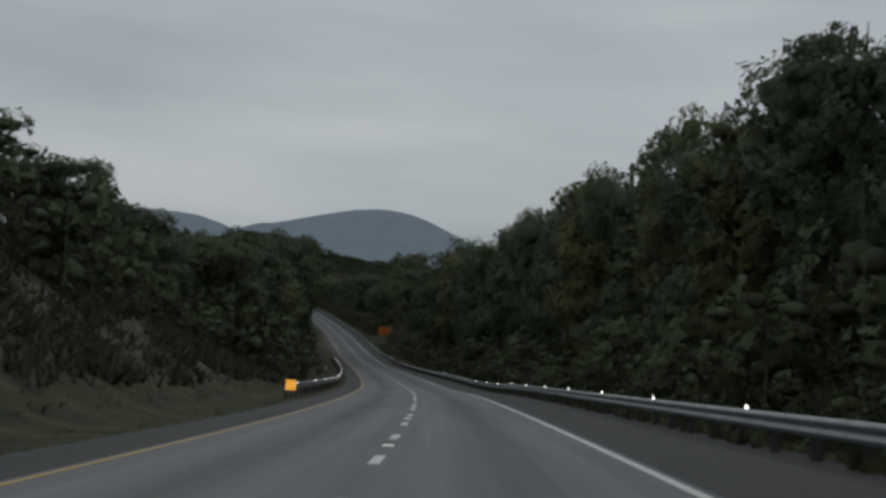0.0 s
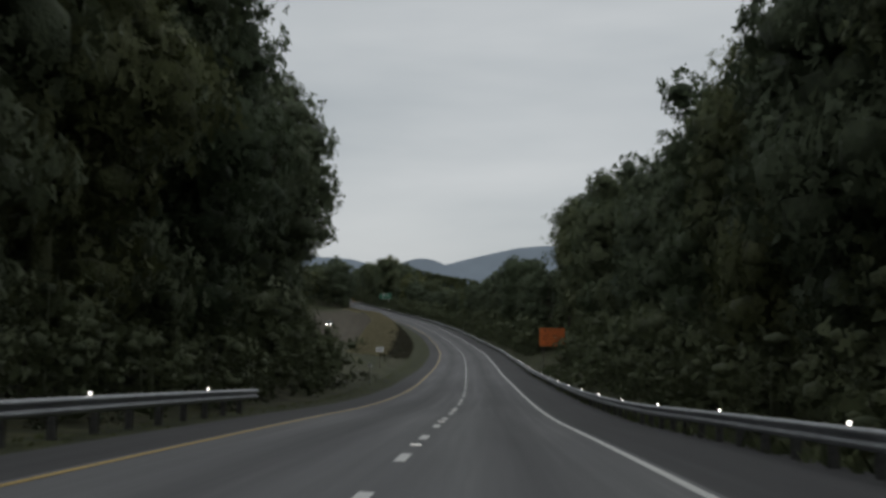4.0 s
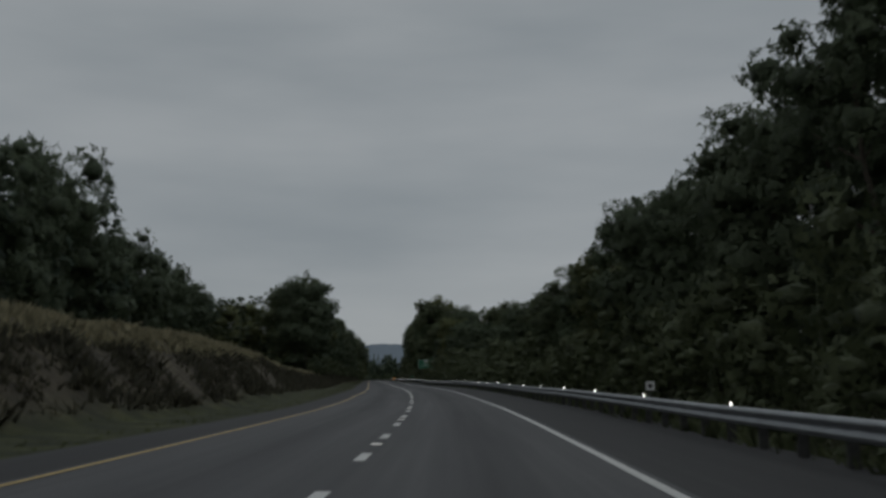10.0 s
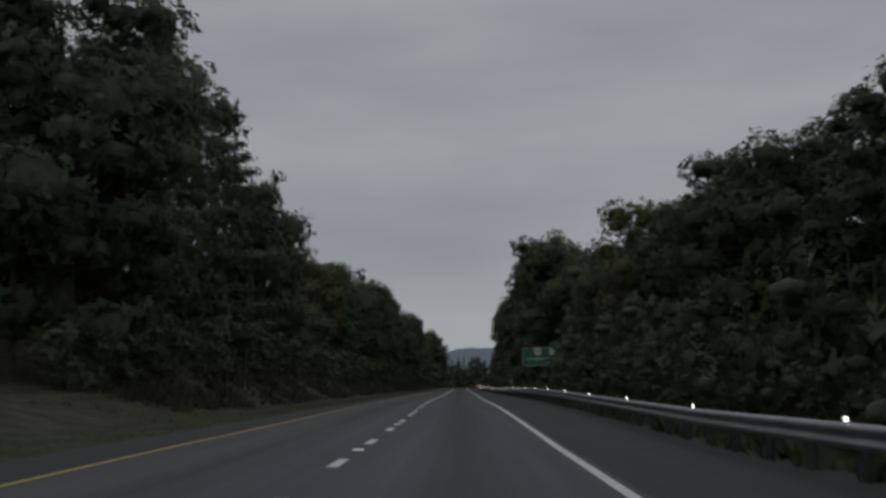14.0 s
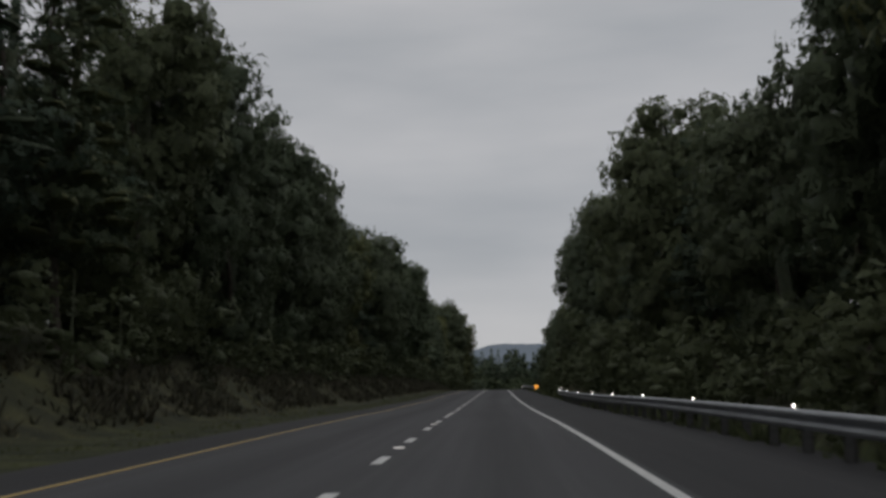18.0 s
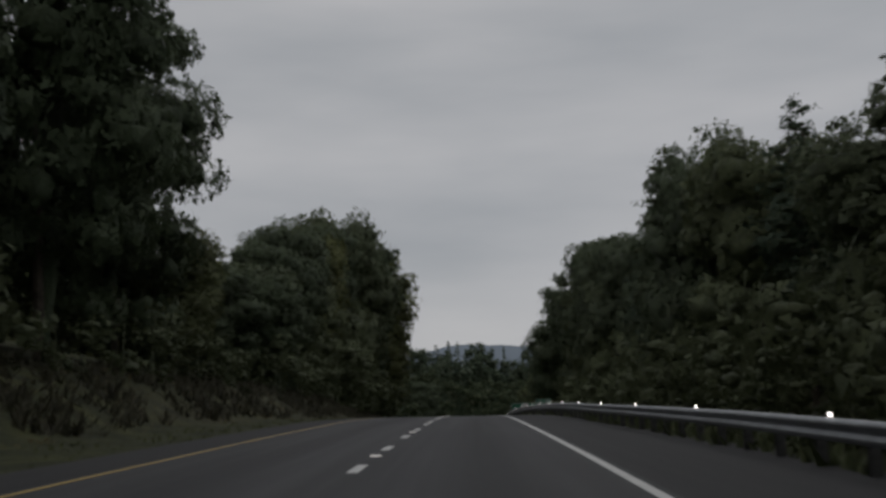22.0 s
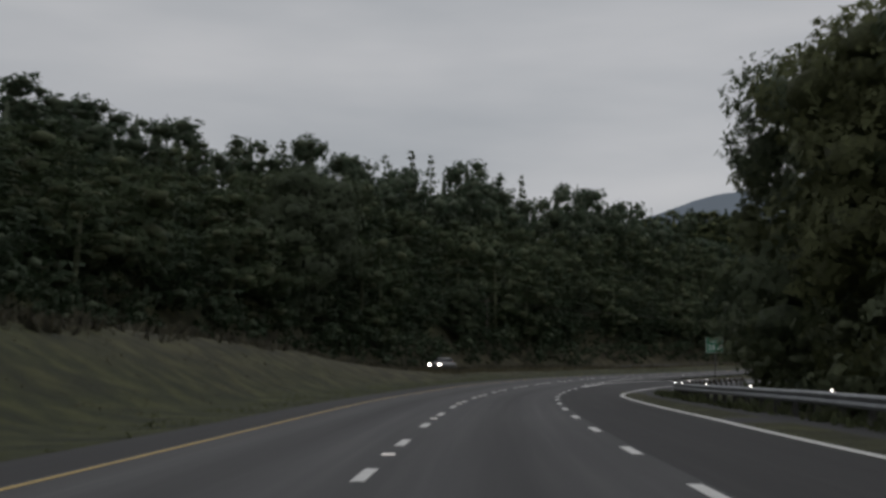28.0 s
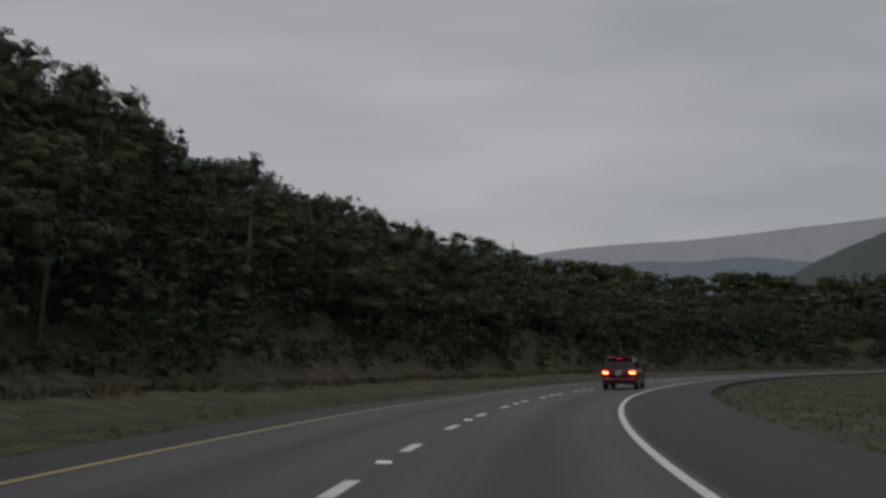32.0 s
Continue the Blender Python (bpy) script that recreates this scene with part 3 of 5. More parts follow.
def pine_lumps(rng, height, width, low, tier=0.06, boughs=6, plump=1.0):
    """Long flat boughs of a pine in loose tiers, with gaps between them, wide below and short on top."""
    rows, z = [], height * low
    while z < height * 0.97:
        f = (z / height - low) / (1 - low)
        wide = width * 0.5 * (1.0 - 0.8 * f ** 1.6) * rng.uniform(0.75, 1.1)
        start = rng.uniform(0, 6.28)
        for k in range(boughs):
            if rng.uniform() < 0.12:
                continue
            a, reach = start + k * 6.283 / boughs + rng.normal(scale=0.2), max(0.7, wide * rng.uniform(0.6, 1.2))
            d = reach * 0.55
            rows.append((d * math.cos(a), d * math.sin(a), z + rng.normal(scale=0.25) + 0.1 * reach, reach * 0.52, reach * 0.24 + 0.22, (height * 0.013 + 0.05 * reach) * plump, a))
        z += height * tier * rng.uniform(0.75, 1.3)
    rows.append((0, 0, height * 0.96, 0.5 * plump, 0.5 * plump, height * 0.035, 0.0))
    return rows


def broad_reach(width, core):
    return lambda f: width * core * (0.35 + 0.65 * math.sin(math.pi * min(1, 0.22 + 0.72 * (1 - f)))) * (1 - f ** 2.2)


def pine_reach(width):
    return lambda f: width * 0.04 * max(0.05, 1 - f)


def broad_crown(rng, height, width, low, count, cards, size, rings=6, seg=7, far=False, big=0.17, dense=0.56, core=0.06):
    return crown_parts(rng, broad_lumps(rng, height, width, low, count, big), cards, size, low * 0.3, height, broad_reach(width, core), rings, seg, 0.0, far, dense)


def pine_crown(rng, height, width, low, cards, size, rings=8, seg=7, tier=0.06, far=False):
    return crown_parts(rng, pine_lumps(rng, height, width, low, tier, 4 if far else 6, 2.4 if far else 1.0 + 10 * max(0.0, tier - 0.06)), cards, size, low, height, pine_reach(width * (1.8 if far else 1)), rings, seg, 0.7, far, 0.7 if far else 0.5)


PROTO = {}


def prototype(kind, height, crown, trunk):
    PROTO.setdefault(kind, []).append((height, crown, trunk))


for k in range(7):
    rng = np.random.default_rng(10 + k)
    prototype("broad", 20.0, crown_mesh("crown", broad_crown(rng, 20.0, 10.0 + 0.5 * k, 0.05, 72, 5.4, 0.38, big=0.13 + 0.008 * k), M_BROAD), trunk_mesh(rng, 20.0, 0.3, 2, 2.6))
for k in range(5):
    rng = np.random.default_rng(30 + k)
    prototype("pine", 22.0, crown_mesh("crown", pine_crown(rng, 22.0, 9.0, 0.1 + 0.06 * k, 6.0, 0.29), M_PINE), trunk_mesh(rng, 22.0, 0.26, 1, 1.2))
for k in range(3):
    rng = np.random.default_rng(70 + k)
    lumps = [(x, y, z, rx * 0.75, ry * 0.75, rz * 0.6, a) for x, y, z, rx, ry, rz, a in broad_lumps(rng, 22.0, 9.0, 0.35, 40, 0.13)]
    prototype("thin", 22.0, crown_mesh("crown", crown_parts(rng, lumps, 4.2, 0.26, 0.3, 22.0, lambda f: 0.25, 4, 5, dense=0), M_BROAD), trunk_mesh(rng, 22.0, 0.24, 3, 2.6))
for k in range(2):
    rng = np.random.default_rng(80 + k)
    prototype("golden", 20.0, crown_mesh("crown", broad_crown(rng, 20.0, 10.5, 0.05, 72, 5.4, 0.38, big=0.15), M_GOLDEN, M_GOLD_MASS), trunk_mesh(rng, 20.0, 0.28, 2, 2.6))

TREE_WORDS = {"broad": ("dark green broadleaf tree in the roadside woods", "tree"), "pine": ("dark pine with flat layered boughs", "pine tree"),
              "shrub": ("low green shrub at the wood's edge", "shrub"), "thin": ("thin-crowned tree with sparse leaves against the sky", "tree"),
              "golden": ("broadleaf tree turning olive-gold at the wood's edge", "tree")}
TREE_GROUP = {"broad": "roadside trees", "pine": "roadside pines", "shrub": "roadside shrubs", "thin": "roadside trees", "golden": "roadside trees"}
TREE_NAME = {"broad": "broadleaf_tree", "pine": "pine_tree", "shrub": "shrub", "thin": "sparse_tree", "golden": "broadleaf_tree"}


def plant(kind, s, u, height, rng, wide=1.0, words=""):
    """A tree of that height on the ground at s, u: an Empty with its trunk and crown."""
    full, crown, trunk = PROTO[kind][int(rng.integers(len(PROTO[kind])))]
    k = height / full
    base = on_ground(s, u)
    root = new(TREE_NAME[kind])
    root.matrix_basis = Matrix.LocRotScale(base, Euler((rng.normal(scale=0.02), rng.normal(scale=0.02), rng.uniform(0, 6.28))), (k * wide, k * wide, k))
    tagged(root, words or TREE_WORDS[kind][0], TREE_WORDS[kind][1], group=TREE_GROUP[kind])
    for name, mesh in (("trunk", trunk), ("crown", crown)):
        ob = new(name, mesh)
        ob.parent = root
    return root


def unit(parts, full):
    return parts[0] / full, parts[1], parts[2], parts[3]


LIGHT = {False: [unit(broad_crown(np.random.default_rng(90 + k), 20.0, 12.0, 0.06, 24, 1.1, 0.7, 4, 5, False, 0.18, 0.54, 0.035), 20.0) for k in range(6)],
         True: [unit(pine_crown(np.random.default_rng(110 + k), 22.0, 10.0, 0.1, 1.2, 0.58, 4, 5, 0.09), 22.0) for k in range(6)]}

FAR = {False: [unit(broad_crown(np.random.default_rng(170 + k), 20.0, 13.0, 0.06, 15, 0.5, 0.9, 4, 5, True, 0.21, 0.72, 0.13), 20.0) for k in range(5)],
       True: [unit(pine_crown(np.random.default_rng(180 + k), 22.0, 9.5, 0.08, 0.6, 0.65, 4, 5, 0.1, True), 22.0) for k in range(5)]}


def bush(rng):
    """A bush 4 m high and wide: low rounded leaf masses under small tufts."""
    lumps = broad_lumps(rng, 4.0, 4.8, 0.06, 9, 0.19)
    return unit(crown_parts(rng, lumps, 4.6, 0.27, 0.0, 4.0, lambda f: 0.12 * max(0.0, 1 - 1.4 * f), 3, 5, 0.0, False, 0.42), 4.0)


BUSH = [bush(np.random.default_rng(140 + k)) for k in range(8)]


def woods(name, spots, words, rng, low=False, dress=None, ground=None, far=False):
    """The trees behind the front row, joined. spots: rows of s, u, height, is_pine."""
    for pine, mat, extra in ((False, M_BROAD, "broadleaf"), (True, M_PINE, "pine")):
        mat = dress or mat
        pts, tris, soft, inner, at = [], [], [], [], 0
        for s, u, h, p in spots:
            if bool(p) != pine:
                continue
            v, t, n, core = BUSH[int(rng.integers(8))] if low else FAR[pine][int(rng.integers(5))] if far else LIGHT[pine][int(rng.integers(6))]
            a, w = rng.uniform(0, 6.28), h * (1.0 if low else min(1.5, max(0.8, 15.0 / h))) * rng.uniform(0.9, 1.15)
            base = ground(s, u) if ground else on_ground(s, u)
            turn = np.array([[math.cos(a), -math.sin(a), 0], [math.sin(a), math.cos(a), 0], [0, 0, 1]])
            pts.append((v @ turn.T) * (w, w, h) + np.array(base))
            tris.append(t + at)
            soft.append(n @ turn.T)
            inner.append(np.arange(len(t)) < core)
            at += len(v)
        if pts:
            tagged(new(name, mesh_of(name, np.concatenate(pts), np.concatenate(tris), np.concatenate(soft), np.concatenate(inner), mat)), words % extra, "woods", kind="stuff")


def tops(table):
    return lambda s: float(np.interp(s, [a for a, b in table], [b for a, b in table]))


RIGHT_TOP = tops([(0, 16), (42, 17), (54, 17.5), (62, 17.5), (72, 18), (90, 19.5), (115, 21), (145, 19.5), (168, 20), (185, 22), (196, 22.5), (203, 18.5), (224, 20), (240, 21), (270, 21), (300, 24), (320, 26.5), (328, 21), (335, 15.5), (345, 14), (358, 14), (368, 16), (384, 18.4), (411, 18.2), (426, 16),
                  (442, 13), (483, 11), (500, 10.5), (535, 9), (550, 10), (585, 12), (615, 14.5), (630, 12), (642, 8.5), (652, 9.5), (660, 13), (670, 17), (687, 21), (710, 23), (738, 25), (746, 17), (756, 18), (768, 21.5), (794, 25), (850, 24), (868, 22), (880, 12), (888, 11), (900, 14), (921, 19), (940, 16.5), (960, 19), (1000, 27), (1015, 29.5), (1030, 27), (1045, 21), (1060, 20), (1085, 17.5), (1112, 15)])
LEFT_TOP = tops([(-20, 12), (54, 12), (64, 12.4), (84, 12.6), (96, 13.4), (105, 13), (112, 12), (120, 11.5), (127, 10.5), (138, 12), (146, 13.5), (160, 17), (176, 20.5), (198, 22.5), (226, 22.5), (250, 22), (262, 20), (582, 19), (604, 23.5), (630, 24.5), (638, 20), (648, 10), (658, 9.5), (664, 11), (669, 16.5), (675, 18.5), (683, 20), (690, 17.5), (697, 13), (703, 11), (710, 12.5), (718, 17), (730, 22), (742, 24),
                 (800, 22), (822, 21), (850, 23), (885, 24), (895, 26), (900, 26), (905, 16), (911, 11.5), (930, 11), (940, 14), (947, 17), (963, 21.5), (985, 26.5), (1006, 28.5), (1040, 28)])
FAR_TOP = tops([(285, 29), (345, 28), (372, 26.5), (400, 24.5), (450, 28), (480, 30), (517, 33), (530, 29.5), (550, 25.5), (600, 23), (660, 23)])
HILL_TOP = tops([(1040, 36), (1120, 36), (1160, 35), (1190, 40), (1224, 43.5), (1256, 46.5), (1282, 50), (1300, 49), (1320, 46), (1340, 39.5), (1360, 34.5), (1380, 30.5), (1400, 27), (1440, 22), (1560, 20)])

rng = np.random.default_rng(7)


def clear(s, u):
    """How much farther back the trees stand where a sign or the view needs room on the right."""
    if u < 0:
        return 0.0
    return 8.5 * float(span(s, 658, 712, 14)) + 6.0 * float(span(s, 980, 1036, 14)) + 2.5 * float(span(s, 264, 294, 12)) + 4.5 * float(span(s, 300, 336, 8))


def front(s0, s1, u_mid, top, sign, step, pines):
    """The wood's edge: trees whose tops follow the table, and shrubs at their feet."""
    s = s0 + rng.uniform(0, step * 0.5)
    while s < s1:
        u = sign * (u_mid + clear(s, sign) + rng.uniform(-0.9, 1.4))
        h = max(5.0, (top(s) - float(profile(s, u))) * rng.uniform(0.94, 1.07))
        kind = "pine" if rng.uniform() < pines else ("thin" if rng.uniform() < 0.04 else "broad")
        plant(kind, s, u, h, rng, min(1.3, max(0.8, 13.5 / h)))
        s += step * rng.uniform(0.8, 1.25)


def behind(s0, s1, u_from, u_to, top, sign, step, pines, share=0.93):
    """Spots of the trees behind the edge."""
    rows, u = [], u_from
    while u < u_to:
        s = s0 + rng.uniform(0, step)
        while s < s1:
            uu = sign * (u + rng.uniform(-1.5, 1.5))
            h = max(6.0, (top(s) - float(profile(s, uu))) * share * rng.uniform(0.82, 1.05))
            rows.append((s, uu, h, rng.uniform() < pines))
            s += step * rng.uniform(0.75, 1.3)
        u += step * 0.85
    return rows


def understory(s0, s1, u_mid, sign, step, low, high):
    rows, s = [], s0
    while s < s1:
        rows.append((s, sign * (u_mid + clear(s, sign) + rng.uniform(-1.2, 1.2)), rng.uniform(low, high), False))
        s += step * rng.uniform(0.7, 1.3)
    return rows


front(-30, 690, 17.0, RIGHT_TOP, 1, 7.6, 0.12)
front(690, 1048, 18.0, RIGHT_TOP, 1, 7.6, 0.2)
front(1048, 1112, 20.0, RIGHT_TOP, 1, 7.0, 0.2)
front(-20, 90, 20.0, LEFT_TOP, -1, 8.0, 0.25)
front(90, 246, 16.0, LEFT_TOP, -1, 7.6, 0.05)
front(584, 1000, 16.5, LEFT_TOP, -1, 7.6, 0.2)
front(1000, 1006, 15.0, LEFT_TOP, -1, 6.5, 0.0)
back_rows = behind(-40, 1060, 24.0, 27, RIGHT_TOP, 1, 8.0, 0.2)
back_rows += behind(-40, 92, 28, 46, tops([(-40, 17.5), (50, 17.5), (92, 14.5)]), -1, 8.0, 0.3)
back_rows += behind(1060, 1125, 26, 40, RIGHT_TOP, 1, 7.0, 0.2, 0.9)
back_rows += behind(-30, 246, 22, 26, LEFT_TOP, -1, 7.5, 0.2, 0.9) + behind(584, 1018, 22, 26, LEFT_TOP, -1, 7.5, 0.25, 0.9)
for kind, s, u, h in (("broad", 566, 20.4, 13.5), ("broad", 574, 21.5, 12.5), ("broad", 1018, 26.0, 29.0), ("broad", 1039, 20.5, 27.0), ("pine", 1052, 17.5, 20.0), ("broad", 1220, -26.8, 9.5), ("broad", 1011, -14.9, 26.5), ("broad", 1003, -16.2, 27.0), ("broad", 995, -16.6, 27.0), ("broad", 987, -16.0, 26.0), ("broad", 1013, -13.6, 15.0), ("broad", 1009, -14.4, 21.0), ("broad", 1032, 24.0, 27.5), ("broad", 331, 23.0, 25.0), ("broad", 1019, -19.0, 26.0), ("broad", 59, 18.0, 14.0), ("broad", 48, 19.5, 16.0), ("pine", 922, 16.5, 19.5), ("pine", 899, 17.5, 15.0), ("broad", 1184, -28.5, 17.0), ("golden", 82, 16.5, 13.0), ("golden", 51, 17.0, 15.0), ("thin", 514, 17.5, 11.0), ("pine", 735, -15.2, 19.5), ("broad", 716, 19.0, 26.0), ("broad", 723, 20.5, 27.0), ("broad", 588, -16.0, 19.0), ("pine", 956, 22.5, 22.0), ("thin", 112, 25.0, 24.0), ("thin", 156, 22.0, 21.0), ("thin", 327, 18.0, 26.0), ("pine", 728, -16.5, 20.5), ("broad", 932, -13.5, 9.0), ("pine", 520, -46.5, 25.0), ("pine", 636, -50.0, 21.0)):
    plant(kind, s, u, h, rng)
ramp_rng = np.random.default_rng(21)
for s, u, h in ((1122, 19.5, 17.0), (1132, 19.0, 18.0), (1141, 18.5, 17.5), (1151, 17.5, 16.5)):
    plant("broad", s, u, h, ramp_rng)
back_rows += behind(600, 1040, 36, 62, tops([(600, 13), (715, 13), (750, 20), (1040, 22)]), -1, 12.0, 0.3)
woods("woods", back_rows, "dense %s woods behind the roadside trees", rng)
woods("deep_woods", behind(-40, 1060, 31, 33, RIGHT_TOP, 1, 7.0, 0.2, 0.85) + behind(90, 246, 30, 32, LEFT_TOP, -1, 7.0, 0.2, 0.8) + behind(584, 1018, 30, 32, LEFT_TOP, -1, 7.0, 0.2, 0.8), "deep %s woods far behind the roadside", rng, far=True)
low_rows = understory(-30, 1105, 12.8, 1, 3.6, 2.2, 4.6) + understory(-30, 1105, 15.0, 1, 4.5, 3.5, 7.0)
low_rows += understory(92, 248, 11.6, -1, 3.4, 2.0, 4.2) + understory(88, 248, 14.0, -1, 4.5, 3.5, 6.5)
low_rows += understory(584, 1016, 13.6, -1, 3.8, 1.8, 4.2) + understory(-30, 90, 16.5, -1, 4.0, 2.0, 4.5)
low_rows += understory(955, 1016, 12.4, -1, 3.0, 3.0, 7.0) + understory(955, 1018, 15.5, -1, 3.4, 6.0, 11.0)
for s0, s1, v0, v1, lo, hi, n in ((645, 716, 10.5, 19, 1.2, 2.3, 70), (975, 1040, 10, 15, 0.7, 1.3, 50), (258, 296, 9.5, 15, 0.9, 1.5, 40)):
    low_rows += [(rng.uniform(s0, s1), rng.uniform(v0, v1), rng.uniform(lo, hi), False) for _ in range(n)]
foot_rows = understory(1050, 1540, 25.5, -1, 3.6, 1.8, 5.0) + understory(1050, 1440, 28.5, -1, 3.8, 3.0, 6.0) + understory(1050, 1440, 32, -1, 4.5, 3.5, 6.5)
low_rows += understory(284, 620, 39.6, -1, 4.5, 2.5, 5.5)
woods("underwood", low_rows, "low %s underwood along the edge of the woods", rng, True)
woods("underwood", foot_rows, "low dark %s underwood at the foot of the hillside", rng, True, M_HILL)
brush = []
for s0, s1, v0, v1, n, hi in ((-35, 92, 12, 23, 60, 1.3), (92, 262, 8.6, 11.5, 40, 1.0), (292, 345, 9.2, 12.5, 26, 0.55), (584, 1016, 11.0, 13.8, 70, 1.1), (1050, 1330, 24, 28.5, 60, 1.4), (1060, 1200, 17, 26, 60, 1.2), (1000, 1045, 10.5, 15, 40, 0.8)):
    brush += [(rng.uniform(s0, s1), -rng.uniform(v0, v1), rng.uniform(0.5, hi), False) for _ in range(n)]
woods("brush", brush, "low brown and green %s brush on the bank", rng, True, M_BRUSH)
woods("far_woods", behind(282, 660, 41, 58, FAR_TOP, -1, 7.5, 0.4, 0.95), "%s woods on the slope across the median", rng)
hill_rows, v = [], 28.5
while v < 84:
    s = 1046 + rng.uniform(0, 7)
    while s < 1545:
        share = 0.42 - 0.14 * float(ease(s, 1230, 1300))
        h = max(6.0, HILL_TOP(s) * (share + (1 - share) * (v - 28.5) / 53.5) - float(profile(s, -v))) * rng.uniform(0.84, 1.07)
        pine = rng.uniform() < (0.45 if v < 54 else 0.25)
        hill_rows.append((s, -(v + rng.uniform(-1.6, 1.6)), h * (1.06 if v > 54 else 1.0), pine))
        s += (6.4 if v < 50 else 7.2) * rng.uniform(0.75, 1.3)
    v += 6.4 if v < 50 else 7.6
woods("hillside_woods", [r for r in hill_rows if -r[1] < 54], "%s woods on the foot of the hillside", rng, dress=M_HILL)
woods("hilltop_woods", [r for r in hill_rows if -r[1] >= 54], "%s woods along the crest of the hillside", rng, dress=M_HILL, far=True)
woods("underwood", [(s, ramp_rng.uniform(15.5, 18.5), ramp_rng.uniform(4.0, 7.5), False) for s in range(1112, 1158, 3)], "low %s underwood beside the exit ramp", ramp_rng, True)


# ---- guardrails ----
RAIL_TOP = 0.70
# the W-shaped beam: out towards the road and height below the top
BEAM = [(0.0, -0.31), (0.05, -0.30), (0.085, -0.255), (0.085, -0.215), (0.02, -0.175), (0.02, -0.135), (0.085, -0.095), (0.085, -0.055), (0.05, -0.01), (0.0, 0.0)]


def beam_bmesh(s_list, u_of, side):
    """The rail's beam, swept along the road. side -1: it faces traffic on its left."""
    bm = bmesh.new()
    rows = []
    for s in s_list:
        rows.append([bm.verts.new(place(s, u_of(s) + side * x, RAIL_TOP + z)) for x, z in BEAM] + [bm.verts.new(place(s, u_of(s) + side * (x - 0.004), RAIL_TOP + z)) for x, z in reversed(BEAM)])
    n = len(rows[0])
    for a, b in zip(rows, rows[1:]):
        for i in range(n):
            bm.faces.new((a[i], a[(i + 1) % n], b[(i + 1) % n], b[i]))
    for end in (rows[0], rows[-1]):
        bm.faces.new(end)
    for f in bm.faces:
        f.smooth = True
    return bm


def box_bmesh(x, y, z, bevel=0.0):
    bm = bmesh.new()
    bmesh.ops.create_cube(bm, size=1.0)
    bmesh.ops.scale(bm, vec=(x, y, z), verts=bm.verts)
    if bevel:
        bmesh.ops.bevel(bm, geom=list(bm.edges), offset=bevel, segments=1, affect="EDGES")
    return bm


def shared_mesh(name, bm, mat):
    mesh = bpy.data.meshes.new(name)
    bm.to_mesh(mesh)
    bm.free()
    mesh.materials.append(mat)
    return mesh


def i_post():
    """A steel I-section post with its wooden block."""
    bm = bmesh.new()
    for dx, dy, sx, sy in ((0, 0, 0.012, 0.14), (0, 0.07, 0.1, 0.012), (0, -0.07, 0.1, 0.012)):
        m = bmesh.ops.create_cube(bm, size=1.0, matrix=Matrix.Translation((dy, dx, -0.1)) @ Matrix.Diagonal((sy, sx, 1.4, 1)))
    return bm


POST_MESH = shared_mesh("post", i_post(), M_POST)
BLOCK_MESH = shared_mesh("block", box_bmesh(0.16, 0.14, 0.3, 0.01), plain("weathered_wood", (0.12, 0.1, 0.08), 0.9, vary=0.3))
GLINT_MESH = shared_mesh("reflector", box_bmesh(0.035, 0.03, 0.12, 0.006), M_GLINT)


def guardrail(s0, s1, u_of, side, words, gap=1.905, glint=7.9, first=0.0):
    root = tagged(new("guardrail"), words, "guardrail", group="guardrails")
    root.location = place(s0, u_of(s0))
    back = Matrix.Translation(root.location).inverted()
    beam = part("beam", beam_bmesh(np.linspace(s0, s1, int((s1 - s0) / 2) + 1), u_of, side), M_STEEL, root)
    beam.matrix_local = back
    s = s0 + 0.5
    while s < s1:
        for name, mesh, du, dz in (("post", POST_MESH, -side * 0.24, 0.0), ("block", BLOCK_MESH, -side * 0.09, RAIL_TOP - 0.155)):
            ob = new(name, mesh)
            ob.parent = root
            p = place(s, u_of(s) + du, dz)
            ob.matrix_local = back @ pose(p.x, p.y, p.z, 0, 0, heading(s))
        s += gap
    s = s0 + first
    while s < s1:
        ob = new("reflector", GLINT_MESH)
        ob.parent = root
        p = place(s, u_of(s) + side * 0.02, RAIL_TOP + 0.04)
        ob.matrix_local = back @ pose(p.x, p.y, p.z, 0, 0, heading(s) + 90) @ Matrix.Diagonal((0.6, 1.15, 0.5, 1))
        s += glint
    return root


RAIL_R1 = line_of([(-70, 6.43), (770, 6.43), (788, 8.0)], 5.0)
RAIL_R2 = line_of([(832, 7.4), (848, 6.43), (1026, 6.43), (1058, 7.9), (1085, 9.3), (1135, 9.3), (1150, 10.2), (1164, 12.3), (1180, 15.6)], 5.0)
RAIL_L1 = line_of([(53, -6.3), (66, -5.97), (188, -5.97)])
guardrail(-70, 260, RAIL_R1, -1, "galvanised steel W-beam guardrail on steel posts", first=4.0)
guardrail(260.02, 520, RAIL_R1, -1, "galvanised steel W-beam guardrail on steel posts", first=4.0)
guardrail(520.02, 788, RAIL_R1, -1, "galvanised steel guardrail with a flared end", first=3.0)
guardrail(832, 1180, RAIL_R2, -1, "galvanised steel guardrail following the exit lane", first=2.0)
guardrail(53, 188, RAIL_L1, 1, "galvanised steel guardrail along the median side", first=3.0, glint=7.9)


